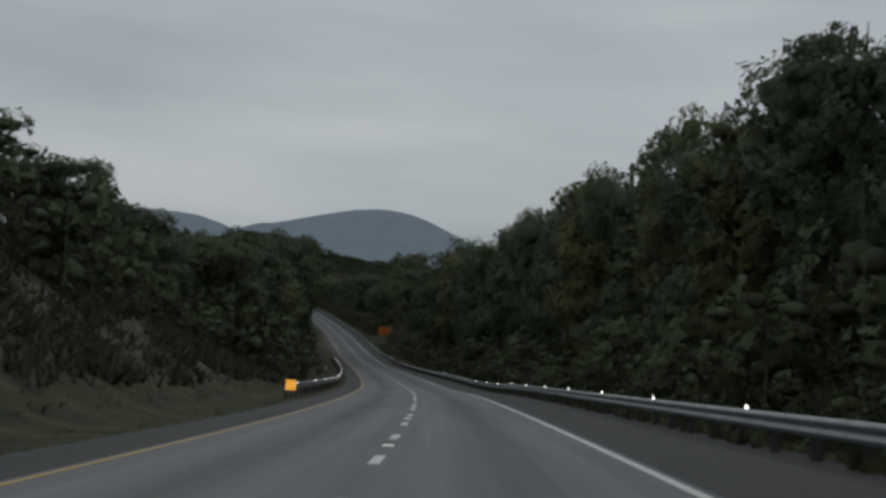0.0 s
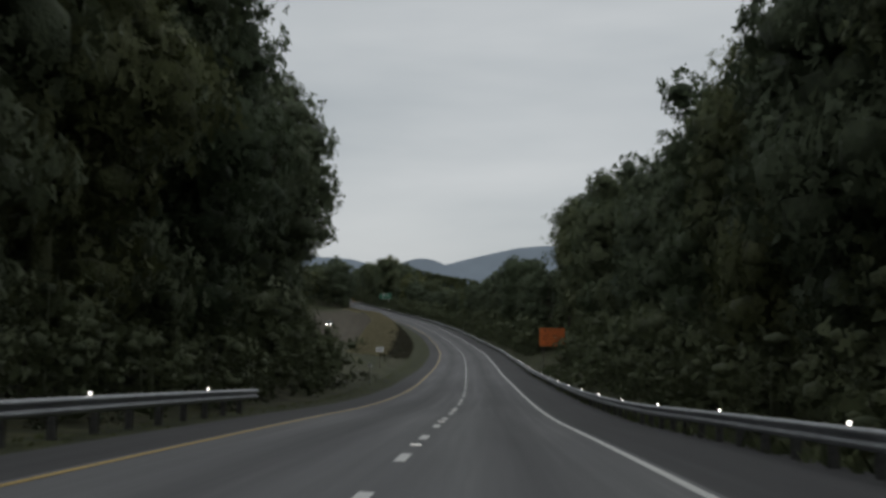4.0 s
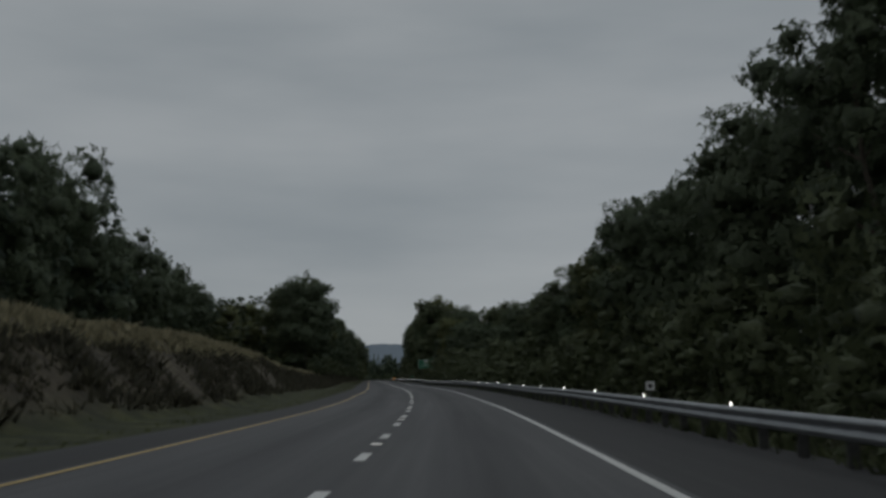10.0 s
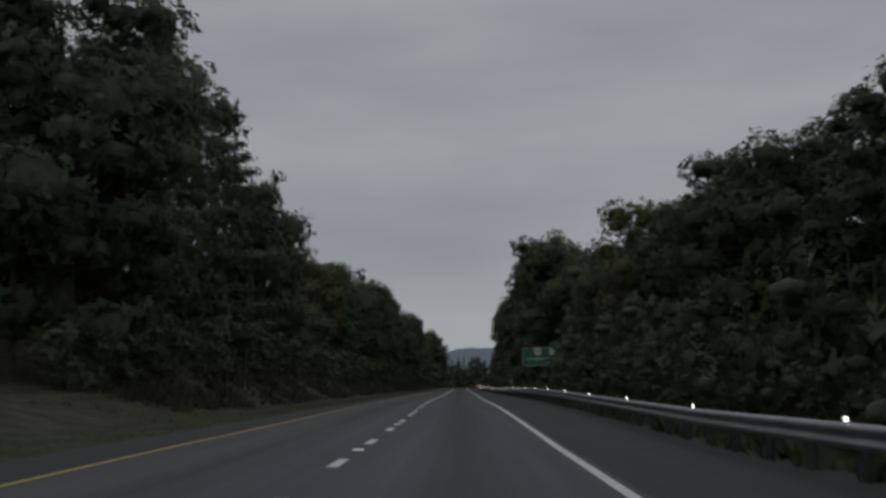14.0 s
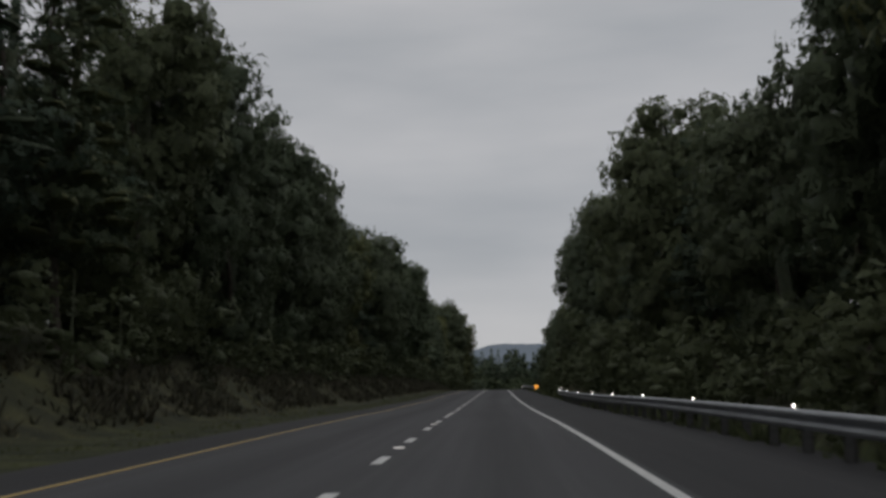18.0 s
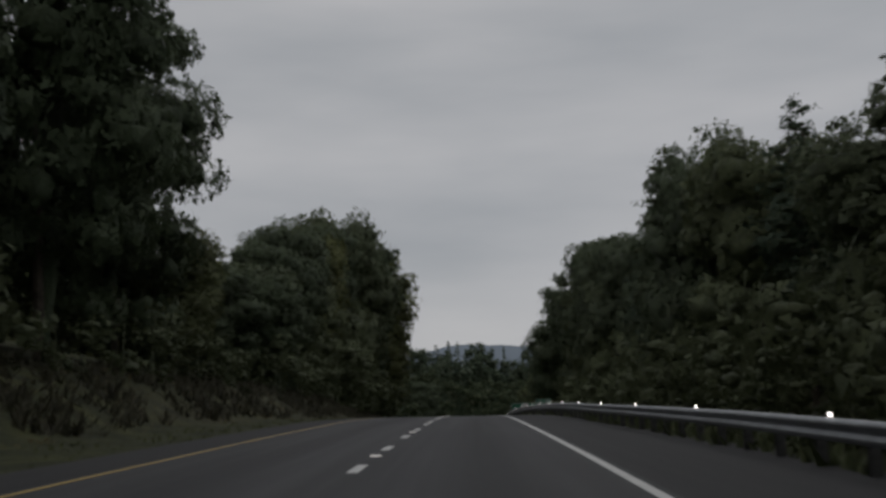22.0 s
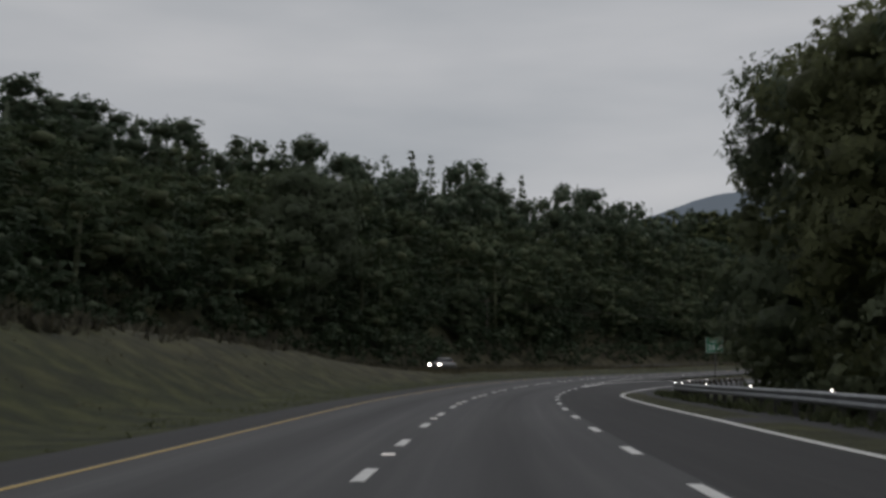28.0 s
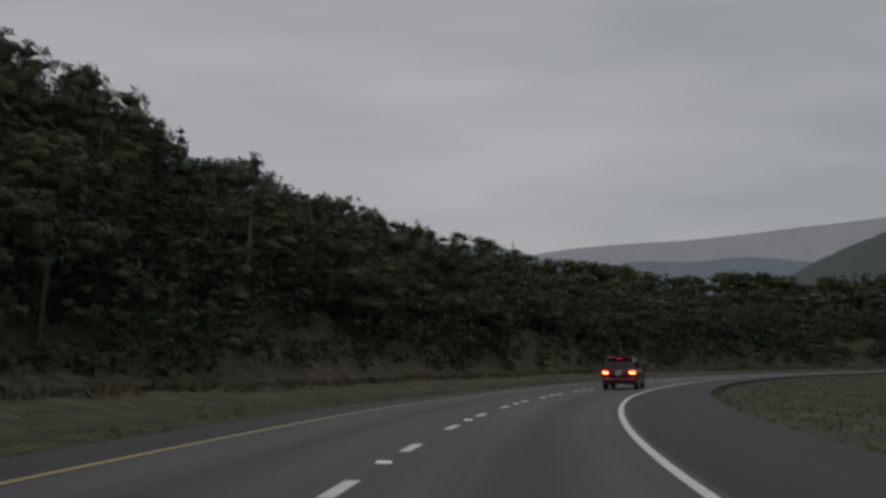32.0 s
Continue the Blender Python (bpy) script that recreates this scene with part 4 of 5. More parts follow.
# ---- signs ----
M_GREEN = plain("green_sign_sheeting", (0.015, 0.16, 0.085), 0.5, vary=0.1, scale=1.0)
M_ORANGE = plain("orange_sign_sheeting", (0.62, 0.15, 0.03), 0.5, vary=0.08, scale=1.0)
M_SIGN_WHITE = plain("white_sign_sheeting", (0.72, 0.73, 0.72), 0.5, vary=0.06, scale=2.0)
M_BLACK = plain("black_lettering", (0.02, 0.015, 0.012), 0.6, vary=0.1)
M_BACK = plain("bare_aluminium_sign_back", (0.45, 0.46, 0.47), 0.5, 0.6, vary=0.12, scale=1.5)
M_WOOD = plain("grey_timber_post", (0.14, 0.12, 0.1), 0.9, vary=0.3, scale=3.0)
# Emission stands in for the headlamp light that amber sheeting returns.
M_HAZARD = plain("amber_sheeting_with_glow", (0.9, 0.4, 0.06), 0.4, vary=0.05, emit=0.9)


def panel_bmesh(w, h, deep=0.03, radius=0.0):
    """An upright panel, centred, its face towards -y, with rounded corners."""
    bm = bmesh.new()
    r, pts = max(radius, 0.001), []
    for cx, cz, a0 in ((w / 2 - r, h / 2 - r, 0), (-w / 2 + r, h / 2 - r, 90), (-w / 2 + r, -h / 2 + r, 180), (w / 2 - r, -h / 2 + r, 270)):
        for k in range(5 if radius else 1):
            a = radians(a0 + 22.5 * k)
            pts.append((cx + r * math.cos(a), cz + r * math.sin(a)))
    face = bm.faces.new([bm.verts.new((x, deep / 2, z)) for x, z in pts])
    out = bmesh.ops.extrude_face_region(bm, geom=[face])
    bmesh.ops.translate(bm, vec=(0, -deep, 0), verts=[v for v in out["geom"] if isinstance(v, bmesh.types.BMVert)])
    bmesh.ops.recalc_face_normals(bm, faces=bm.faces)
    return bm


def border_bmesh(w, h, wide, radius, deep=0.006):
    """A thin rounded frame line round a panel."""
    bm = bmesh.new()
    loops = []
    for grow in (0.0, wide):
        r, pts = max(radius - grow, 0.01), []
        for cx, cz, a0 in ((w / 2 - radius, h / 2 - radius, 0), (-w / 2 + radius, h / 2 - radius, 90), (-w / 2 + radius, -h / 2 + radius, 180), (w / 2 - radius, -h / 2 + radius, 270)):
            for k in range(5):
                a = radians(a0 + 22.5 * k)
                pts.append((cx + r * math.cos(a), cz + r * math.sin(a)))
        loops.append([bm.verts.new((x, 0, z)) for x, z in pts])
    n = len(loops[0])
    for i in range(n):
        bm.faces.new((loops[0][i], loops[0][(i + 1) % n], loops[1][(i + 1) % n], loops[1][i]))
    out = bmesh.ops.extrude_face_region(bm, geom=list(bm.faces))
    bmesh.ops.translate(bm, vec=(0, -deep, 0), verts=[v for v in out["geom"] if isinstance(v, bmesh.types.BMVert)])
    bmesh.ops.recalc_face_normals(bm, faces=bm.faces)
    return bm


def lettering(words, size, x, z, y, mat, parent, spacing=1.0, bold=0.012):
    """Raised lettering on a sign's face, centred at x, z."""
    curve = bpy.data.curves.new("lettering", "FONT")
    curve.body, curve.size, curve.extrude, curve.space_character = words, size, 0.003, spacing
    curve.offset = bold * size
    curve.align_x, curve.align_y, curve.resolution_u = "CENTER", "CENTER", 2
    temp = new("lettering", curve)
    mesh = bpy.data.meshes.new_from_object(temp.evaluated_get(bpy.context.evaluated_depsgraph_get()))
    bpy.data.objects.remove(temp)
    bpy.data.curves.remove(curve)
    mesh.materials.clear()
    mesh.materials.append(mat)
    whole = bmesh.new()
    whole.from_mesh(mesh)
    bpy.data.meshes.remove(mesh)
    # loose pieces that stand over one another make one letter
    pieces, seen = [], set()
    for v in whole.verts:
        if v in seen:
            continue
        seen.add(v)
        piece, todo = [], [v]
        while todo:
            w = todo.pop()
            piece.append(w)
            for e in w.link_edges:
                o = e.other_vert(w)
                if o not in seen:
                    seen.add(o)
                    todo.append(o)
        pieces.append((min(w.co.x for w in piece), max(w.co.x for w in piece), piece))
    letters = []
    for a, b, piece in sorted(pieces, key=lambda row: row[:2]):
        if letters and (a + b) / 2 < letters[-1][0]:
            letters[-1] = (max(b, letters[-1][0]), letters[-1][1] + piece)
        else:
            letters.append((b, piece))
    for b, verts in letters:
        bm = bmesh.new()
        table = {w: bm.verts.new(w.co) for w in verts}
        for f in {f for w in verts for f in w.link_faces}:
            bm.faces.new([table[w] for w in f.verts])
        letter = part("letter", bm, mat, parent)
        letter.matrix_local = pose(x, y, z, 90, 0, 0)
    whole.free()


def shape_part(name, points, x, z, y, mat, parent, deep=0.006):
    """A flat emblem cut to an outline."""
    bm = bmesh.new()
    face = bm.faces.new([bm.verts.new((a, 0, b)) for a, b in points])
    out = bmesh.ops.extrude_face_region(bm, geom=[face])
    bmesh.ops.translate(bm, vec=(0, -deep, 0), verts=[v for v in out["geom"] if isinstance(v, bmesh.types.BMVert)])
    bmesh.ops.recalc_face_normals(bm, faces=bm.faces)
    ob = part(name, bm, mat, parent)
    ob.location = (x, y, z)
    return ob


def posts_for(root, xs, low, high, wide=0.1, mat=None, y=0.1):
    for x in xs:
        ob = part("post", box_bmesh(wide, wide, high - low, 0.008), mat or M_POST, root)
        ob.location = (x, y, (low + high) / 2)


def sign_root(name, s, u, words, category="road sign", turn=0.0, group=""):
    root = tagged(new(name), words, category, group=group)
    p = on_ground(s, u)
    root.matrix_basis = pose(p.x, p.y, p.z, 0, 0, heading(s) + turn)
    return root


def state_shield(w):
    """The outline of a broad shield: flat top, rounded foot."""
    pts = [(-w / 2, w * 0.42), (w / 2, w * 0.42), (w * 0.5, w * 0.05)]
    for k in range(1, 9):
        a = math.pi * k / 9
        pts.append((w * 0.5 * math.cos(a), w * 0.05 - w * 0.5 * math.sin(a) ** 0.8))
    return pts + [(-w * 0.5, w * 0.05)]


def round_outline(r):
    return [(r * math.cos(k * math.pi / 12), r * math.sin(k * math.pi / 12)) for k in range(24)]


ARROW = [(-0.28, -0.2), (-0.2, -0.28), (0.12, 0.04), (0.12, -0.12), (0.28, 0.04), (0.28, 0.28), (0.04, 0.28), (-0.12, 0.12), (0.04, 0.12)]


def exit_guide_sign(s, u, low, wide, high, last, words):
    """A green guide sign with two route shields, a tab with the exit's number and three posts."""
    root = sign_root("exit_guide_sign", s, u, words)
    base = low - float(profile(s, u))
    mid = base + high / 2
    face = part("panel", panel_bmesh(wide, high, 0.04, 0.18), M_GREEN, root)
    face.location = (0, 0, mid)
    rim = part("border", border_bmesh(wide - 0.06, high - 0.06, 0.05, 0.18), M_SIGN_WHITE, face, "white rim line")
    rim.location = (0, -0.021, 0)
    tab_w, tab_h = wide * 0.385, high * 0.23
    tab = part("exit_tab", panel_bmesh(tab_w, tab_h, 0.04, 0.08), M_GREEN, root, "green tab with the exit number")
    tab.location = (wide / 2 - tab_w / 2 - 0.02, 0, base + high + tab_h / 2 + 0.01)
    tab_rim = part("border", border_bmesh(tab_w - 0.05, tab_h - 0.05, 0.03, 0.08), M_SIGN_WHITE, tab)
    tab_rim.location = (0, -0.021, 0)
    lettering("EXIT", 0.34, -tab_w * 0.18, 0, -0.022, M_SIGN_WHITE, tab, 1.15)
    lettering("35", 0.5, tab_w * 0.25, 0, -0.022, M_SIGN_WHITE, tab, 1.15)
    shield = shape_part("state_route_shield", state_shield(1.15), -wide * 0.15, high * 0.27, -0.021, M_SIGN_WHITE, face)
    lettering("269", 0.55, 0, 0.02, -0.009, M_BLACK, shield)
    disc = shape_part("county_route_disc", round_outline(0.48), wide * 0.17, high * 0.25, -0.021, M_SIGN_WHITE, face)
    lettering("850", 0.5, 0, 0, -0.009, M_BLACK, disc)
    lettering("Longdale Furnace", 0.66, 0, -high * 0.115, -0.022, M_SIGN_WHITE, face, 1.16)
    if last:
        shape_part("arrow", [(x * 1.1, z * 1.1) for x, z in ARROW], 0.1, -high * 0.35, -0.021, M_SIGN_WHITE, face)
    else:
        lettering("1 MILE", 0.42, 0.1, -high * 0.36, -0.022, M_SIGN_WHITE, face, 1.2)
    posts_for(root, (-wide * 0.36, 0.0, wide * 0.36), -0.6, base + high * 0.9, 0.14, y=0.1)
    return root


exit_guide_sign(700, 15.15, 3.9, 6.8, 2.85, False, "large green exit sign for Longdale Furnace one mile ahead")
exit_guide_sign(1031.0, 12.20, 2.00, 7.00, 2.83, True, "large green exit sign for Longdale Furnace with an arrow")

truck_sign = sign_root("truckers_sign", 289.5, 11.4, "orange warning sign with black lettering for truckers")
tb = 2.35 - float(profile(289.5, 11.4))
truck_face = part("panel", panel_bmesh(3.35, 2.4, 0.03, 0.06), M_ORANGE, truck_sign)
truck_face.location = (0, 0, tb + 1.2)
truck_rim = part("border", border_bmesh(3.27, 2.32, 0.03, 0.06), M_BLACK, truck_face)
truck_rim.location = (0, -0.016, 0)
rule = part("rule", box_bmesh(3.2, 0.006, 0.035), M_BLACK, truck_face)
rule.location = (0, -0.017, 0.42)
for words, size, x, z in (("TRUCKERS", 0.46, 0, 0.82), ("CHECK BRAKES", 0.33, 0, 0.12), ("BEFORE USING", 0.33, 0, -0.32), ("EXIT", 0.38, -0.55, -0.82), ("35", 0.58, 0.62, -0.82)):
    lettering(words, size, x, z, -0.018, M_BLACK, truck_face, 1.15)
posts_for(truck_sign, (-1.1, 1.1), -0.6, tb + 2.2, 0.12, M_WOOD)

mile_sign = sign_root("mile_marker", 686, 9.2, "narrow green mile marker with white numerals behind the guardrail")
mile_face = part("panel", panel_bmesh(0.36, 0.98, 0.012, 0.04), M_GREEN, mile_sign)
mile_face.location = (0, 0, 1.45 - float(profile(686, 9.2)))
lettering("3", 0.36, 0, 0.1, -0.008, M_SIGN_WHITE, mile_face)
lettering("7", 0.36, 0, -0.26, -0.008, M_SIGN_WHITE, mile_face)
posts_for(mile_sign, (0,), -0.5, 1.85 - float(profile(686, 9.2)), 0.06, y=0.04)

exit_sign = sign_root("exit_gore_sign", 1213, 9.6, "green exit sign with an arrow in the grass gore")
eb = 3.0 - float(profile(1213, 9.6))
exit_face = part("panel", panel_bmesh(2.0, 1.78, 0.03, 0.12), M_GREEN, exit_sign)
exit_face.location = (0, 0, eb + 0.83)
exit_rim = part("border", border_bmesh(1.94, 1.72, 0.04, 0.12), M_SIGN_WHITE, exit_face)
exit_rim.location = (0, -0.016, 0)
lettering("EXIT", 0.48, 0, 0.46, -0.018, M_SIGN_WHITE, exit_face, 1.2)
lettering("35", 0.84, -0.36, -0.26, -0.018, M_SIGN_WHITE, exit_face, 1.1)
shape_part("arrow", ARROW, 0.55, -0.26, -0.016, M_SIGN_WHITE, exit_face)
posts_for(exit_sign, (0,), -0.6, eb + 1.4, 0.12, y=0.1)

M_GREY_BAR = plain("faded_grey_lettering", (0.3, 0.3, 0.3), 0.7, vary=0.1)


def small_sign(s, u, mid, w, h, words, bars=3, turn=0.0):
    """A small white sign with lines too worn to read, on one post."""
    root = sign_root("small_road_sign", s, u, words, turn=turn)
    z = mid - float(profile(s, u))
    face = part("panel", panel_bmesh(w, h, 0.02, 0.04), M_SIGN_WHITE, root)
    face.location = (0, 0, z)
    for k in range(bars):
        bar = part("lettering_bar", box_bmesh(w * (0.75 - 0.12 * (k % 2)), 0.004, h * 0.09), M_GREY_BAR, face)
        bar.location = (0, -0.012, h * (0.26 - 0.26 * k))
    posts_for(root, (0,), -0.5, z + h * 0.4, 0.07, M_WOOD, y=0.05)
    return root


small_sign(280, -10.6, 2.0, 0.95, 0.65, "small white sign with worn lettering in the median grass")
small_sign(1037.5, -9.2, 2.6, 0.95, 0.68, "small white sign with worn lettering on the grass bank")
board = sign_root("sign_back", 302, -23.9, "bare grey back of a large road sign facing the other carriageway", turn=0.0)
bz = 4.3 - float(profile(302, -23.9))
for k in range(4):
    plank = part("plank", box_bmesh(3.6, 0.03, 0.36, 0.006), M_BACK, board)
    plank.location = (0, 0, bz - 0.56 + 0.372 * k)
posts_for(board, (-1.1, 1.1), -0.5, bz + 0.7, 0.12, M_POST, y=-0.08)

# striped hazard markers at the heads of the guardrails
def clipped(pts, keep):
    """The polygon's part where keep(x, z) is not negative."""
    out = []
    for (x0, z0), (x1, z1) in zip(pts, pts[1:] + pts[:1]):
        a, b = keep(x0, z0), keep(x1, z1)
        if a >= 0:
            out.append((x0, z0))
        if (a >= 0) != (b >= 0):
            out.append((x0 + (x1 - x0) * a / (a - b), z0 + (z1 - z0) * a / (a - b)))
    return out


def object_marker(s, u, lean, words):
    """A square reflective plate, its face glowing as if headlit, with slanting black stripes; lean 1: they rise to the
    right.
    """
    root = sign_root("object_marker", s, u, words, "marker", group="object markers")
    face = part("panel", panel_bmesh(0.5, 0.5, 0.02, 0.04), M_HAZARD, root)
    face.location = (0, 0, 0.62 - float(profile(s, u)))
    square = [(-0.235, -0.235), (0.235, -0.235), (0.235, 0.235), (-0.235, 0.235)]
    for k in range(4):
        d = -0.345 + 0.2 * k
        pts = clipped(clipped(square, lambda x, z: x * lean - z - d), lambda x, z: d + 0.085 - x * lean + z)
        if len(pts) > 2:
            shape_part("stripe", pts, 0, 0, -0.011, M_BLACK, face, 0.004)
    posts_for(root, (0,), -0.4, 0.8 - float(profile(s, u)), 0.09, M_WOOD, y=0.06)


object_marker(831.4, 7.2, 1, "amber and black striped reflective marker on the guardrail's end")
object_marker(52.6, -6.2, -1, "amber and black striped marker on the median guardrail's end")


def delineator(s, u, mid):
    root = sign_root("delineator", s, u, "white square reflector on a slim post", "delineator", group="delineators")
    z = mid - float(profile(s, u))
    face = part("panel", panel_bmesh(0.26, 0.26, 0.015, 0.02), M_SIGN_WHITE, root)
    face.location = (0, 0, z)
    dot = shape_part("lens", round_outline(0.06), 0, 0, -0.008, M_BLACK, face, 0.004)
    posts_for(root, (0,), -0.4, z + 0.1, 0.045, y=0.03)


for s, u, mid in ((112, -7.6, 1.25), (417, 7.2, 0.95), (240, -8.0, 1.2)):
    delineator(s, u, mid)
small_sign(697, 16.5, 3.0, 0.42, 0.66, "small white notice board beside the green exit sign", 2)


# ---- vehicles ----
M_MAROON = plain("dark_red_car_paint", (0.085, 0.006, 0.012), 0.25, vary=0.06, scale=1.0)
M_SILVER = plain("silver_car_paint", (0.22, 0.22, 0.22), 0.3, 0.5, vary=0.05, scale=1.0)
M_CAR_GLASS = plain("dark_tinted_glass", (0.012, 0.014, 0.016), 0.08, vary=0.05)
M_TRIM = plain("black_plastic_trim", (0.018, 0.018, 0.018), 0.6, vary=0.15)
M_TYRE = plain("tyre_rubber", (0.015, 0.015, 0.015), 0.85, vary=0.2, scale=10.0)
M_CHROME = plain("chrome", (0.7, 0.7, 0.7), 0.15, 1.0, vary=0.03)
M_LENS = plain("red_lamp_lens", (0.45, 0.01, 0.01), 0.2, vary=0.05, emit=1.6)
M_BULB = plain("lit_red_lamp", (1.0, 0.16, 0.05), 0.3, vary=0.02, emit=14.0)
M_HEAD = plain("lit_headlamp", (1.0, 0.95, 0.85), 0.2, vary=0.02, emit=12.0)


def loft(sections, caps=True):
    """A shell through rings of points, all of one count."""
    bm = bmesh.new()
    rings = [[bm.verts.new(p) for p in ring] for ring in sections]
    n = len(rings[0])
    for a, b in zip(rings, rings[1:]):
        for i in range(n):
            bm.faces.new((a[i], a[(i + 1) % n], b[(i + 1) % n], b[i]))
    if caps:
        bm.faces.new(list(reversed(rings[0])))
        bm.faces.new(rings[-1])
    bmesh.ops.recalc_face_normals(bm, faces=bm.faces)
    for f in bm.faces:
        f.smooth = True
    return bm


def ring(y, half, low, high, tuck=0.9, r=0.12):
    """A car's cross-section at y: rounded, narrower at the sill and roof."""
    w, t = half, half * tuck
    return [(-t, y, low), (-w, y, low + r), (-w, y, (low + high) / 2), (-w * 0.985, y, high - r), (-t * 0.96, y, high), (t * 0.96, y, high), (w * 0.985, y, high - r), (w, y, (low + high) / 2), (w, y, low + r), (t, y, low)]


def wheel(root, x, y, r, w):
    tyre_bm = bmesh.new()
    prof = [(r * 0.62, -w / 2), (r * 0.95, -w / 2), (r, -w / 2 + 0.03), (r, w / 2 - 0.03), (r * 0.95, w / 2), (r * 0.62, w / 2)]
    rings = [[tyre_bm.verts.new((h, d * math.cos(a), d * math.sin(a))) for d, h in prof] for a in [k * math.pi / 12 for k in range(24)]]
    for k in range(24):
        a, b = rings[k], rings[(k + 1) % 24]
        for i in range(len(prof) - 1):
            tyre_bm.faces.new((a[i], a[i + 1], b[i + 1], b[i]))
    hub = part("wheel", tyre_bm, M_TYRE, root)
    hub.location = (x, y, r)
    rim_bm = bmesh.new()
    bmesh.ops.create_cone(rim_bm, cap_ends=True, segments=20, radius1=r * 0.63, radius2=r * 0.6, depth=w * 0.8, matrix=Matrix.Rotation(radians(90), 4, "Y"))
    rim = part("rim", rim_bm, M_STEEL, hub, "dull alloy rim")
    for k in range(5):
        a = k * 2 * math.pi / 5
        spoke_bm = box_bmesh(0.03, 0.07, r * 0.55, 0.008)
        spoke = part("spoke", spoke_bm, M_CHROME, hub)
        spoke.matrix_local = Matrix.Rotation(a, 4, "X") @ Matrix.Translation((math.copysign(w * 0.42, x), 0, r * 0.3))


def place_car(root, s, u, turn=0.0):
    p = place(s, u, 0.0) if turn == 0.0 else on_ground(s, u)
    root.matrix_basis = pose(p.x, p.y, p.z, math.degrees(math.atan(along(s, SLOPE))) * (1 if turn == 0 else -1), 0, heading(s) + turn)
    return root


def panel_at(name, w, h, deep, at, mat, root, bevel=0.01, tilt=0.0, label=""):
    ob = part(name, box_bmesh(w, deep, h, bevel), mat, root, label)
    ob.matrix_local = Matrix.Translation(at) @ Matrix.Rotation(radians(tilt), 4, "X")
    return ob


def sport_utility(s, u):
    """A large family car seen from behind; it looks along +y, its tail at y = 0."""
    root = tagged(new("sport_utility_vehicle"), "dark red family car with lit tail lamps on the road", "car")
    body = part("body", loft([ring(0.0, 0.9, 0.42, 1.02), ring(0.06, 0.97, 0.34, 1.1), ring(0.5, 1.0, 0.3, 1.14), ring(1.6, 1.0, 0.28, 1.13), ring(3.2, 1.0, 0.28, 1.1), ring(4.3, 0.99, 0.28, 1.06), ring(4.9, 0.95, 0.34, 0.96), ring(5.1, 0.86, 0.42, 0.82)]), M_MAROON, root)
    cabin = part("cabin", loft([ring(0.16, 0.88, 1.05, 1.14, 0.93, 0.03), ring(0.3, 0.84, 1.05, 1.5, 0.86, 0.1), ring(0.52, 0.8, 1.05, 1.74, 0.84, 0.14), ring(1.4, 0.8, 1.05, 1.79, 0.84, 0.14), ring(2.6, 0.8, 1.05, 1.77, 0.84, 0.14), ring(3.3, 0.82, 1.04, 1.45, 0.86, 0.1), ring(3.9, 0.86, 1.03, 1.1, 0.93, 0.03)]), M_MAROON, root)
    panel_at("rear_window", 1.42, 0.5, 0.02, (0, 0.285, 1.43), M_CAR_GLASS, cabin, 0.008, -27)
    panel_at("spoiler", 1.5, 0.07, 0.34, (0, 0.42, 1.765), M_MAROON, cabin, 0.02)
    panel_at("high_brake_lamp", 0.3, 0.03, 0.02, (0, 0.25, 1.74), M_LENS, cabin, 0.004)
    for side in (-1, 1):
        for y, long in ((0.95, 0.75), (1.85, 0.9), (2.8, 0.75)):
            win = part("side_window", box_bmesh(0.02, long, 0.42, 0.008), M_CAR_GLASS, cabin)
            win.matrix_local = Matrix.Translation((side * 0.815, y, 1.4)) @ Matrix.Rotation(radians(-side * 4), 4, "Y")
        rail_bm = bmesh.new()
        limb(rail_bm, (side * 0.66, 0.7, 1.83), (side * 0.66, 2.6, 1.83), 0.025, 0.025, 6)
        limb(rail_bm, (side * 0.66, 0.6, 1.76), (side * 0.66, 0.72, 1.83), 0.03, 0.025, 6)
        limb(rail_bm, (side * 0.66, 2.58, 1.83), (side * 0.66, 2.7, 1.76), 0.025, 0.03, 6)
        part("roof_rail", rail_bm, M_CHROME, root)
        lamp = panel_at("tail_lamp", 0.36, 0.24, 0.08, (side * 0.76, 0.02, 0.98), M_LENS, root, 0.03, 0, "lit red tail lamp")
        for dx in (-0.085, 0.085):
            bulb_bm = bmesh.new()
            bmesh.ops.create_uvsphere(bulb_bm, u_segments=12, v_segments=8, radius=0.062)
            bulb = part("bulb", bulb_bm, M_BULB, lamp)
            bulb.location = (dx, -0.035, -0.02)
        # The reflector strip shares the lit lens, so it glows without a lamp.
        panel_at("bumper_reflector", 0.2, 0.035, 0.02, (side * 0.66, -0.045, 0.46), M_LENS, root, 0.006)
        panel_at("mirror", 0.24, 0.18, 0.14, (side * 1.1, 3.35, 1.12), M_MAROON, root, 0.04)
        for y in (0.95, 4.05):
            wheel(root, side * 0.87, y, 0.37, 0.25)
        panel_at("exhaust", 0.12, 0.06, 0.14, (side * 0.6, 0.03, 0.31), M_CHROME, root, 0.015)
    panel_at("bumper", 1.9, 0.28, 0.14, (0, 0.0, 0.52), M_MAROON, root, 0.05)
    panel_at("bumper_skirt", 1.8, 0.14, 0.14, (0, 0.02, 0.36), M_TRIM, root, 0.03)
    panel_at("chrome_strip", 1.5, 0.025, 0.02, (0, -0.075, 0.58), M_CHROME, root, 0.006)
    panel_at("tailgate_bar", 0.6, 0.06, 0.03, (0, -0.01, 1.06), M_CHROME, root, 0.012)
    plate = panel_at("number_plate", 0.31, 0.16, 0.012, (0, -0.015, 0.93), M_SIGN_WHITE, root, 0.004)
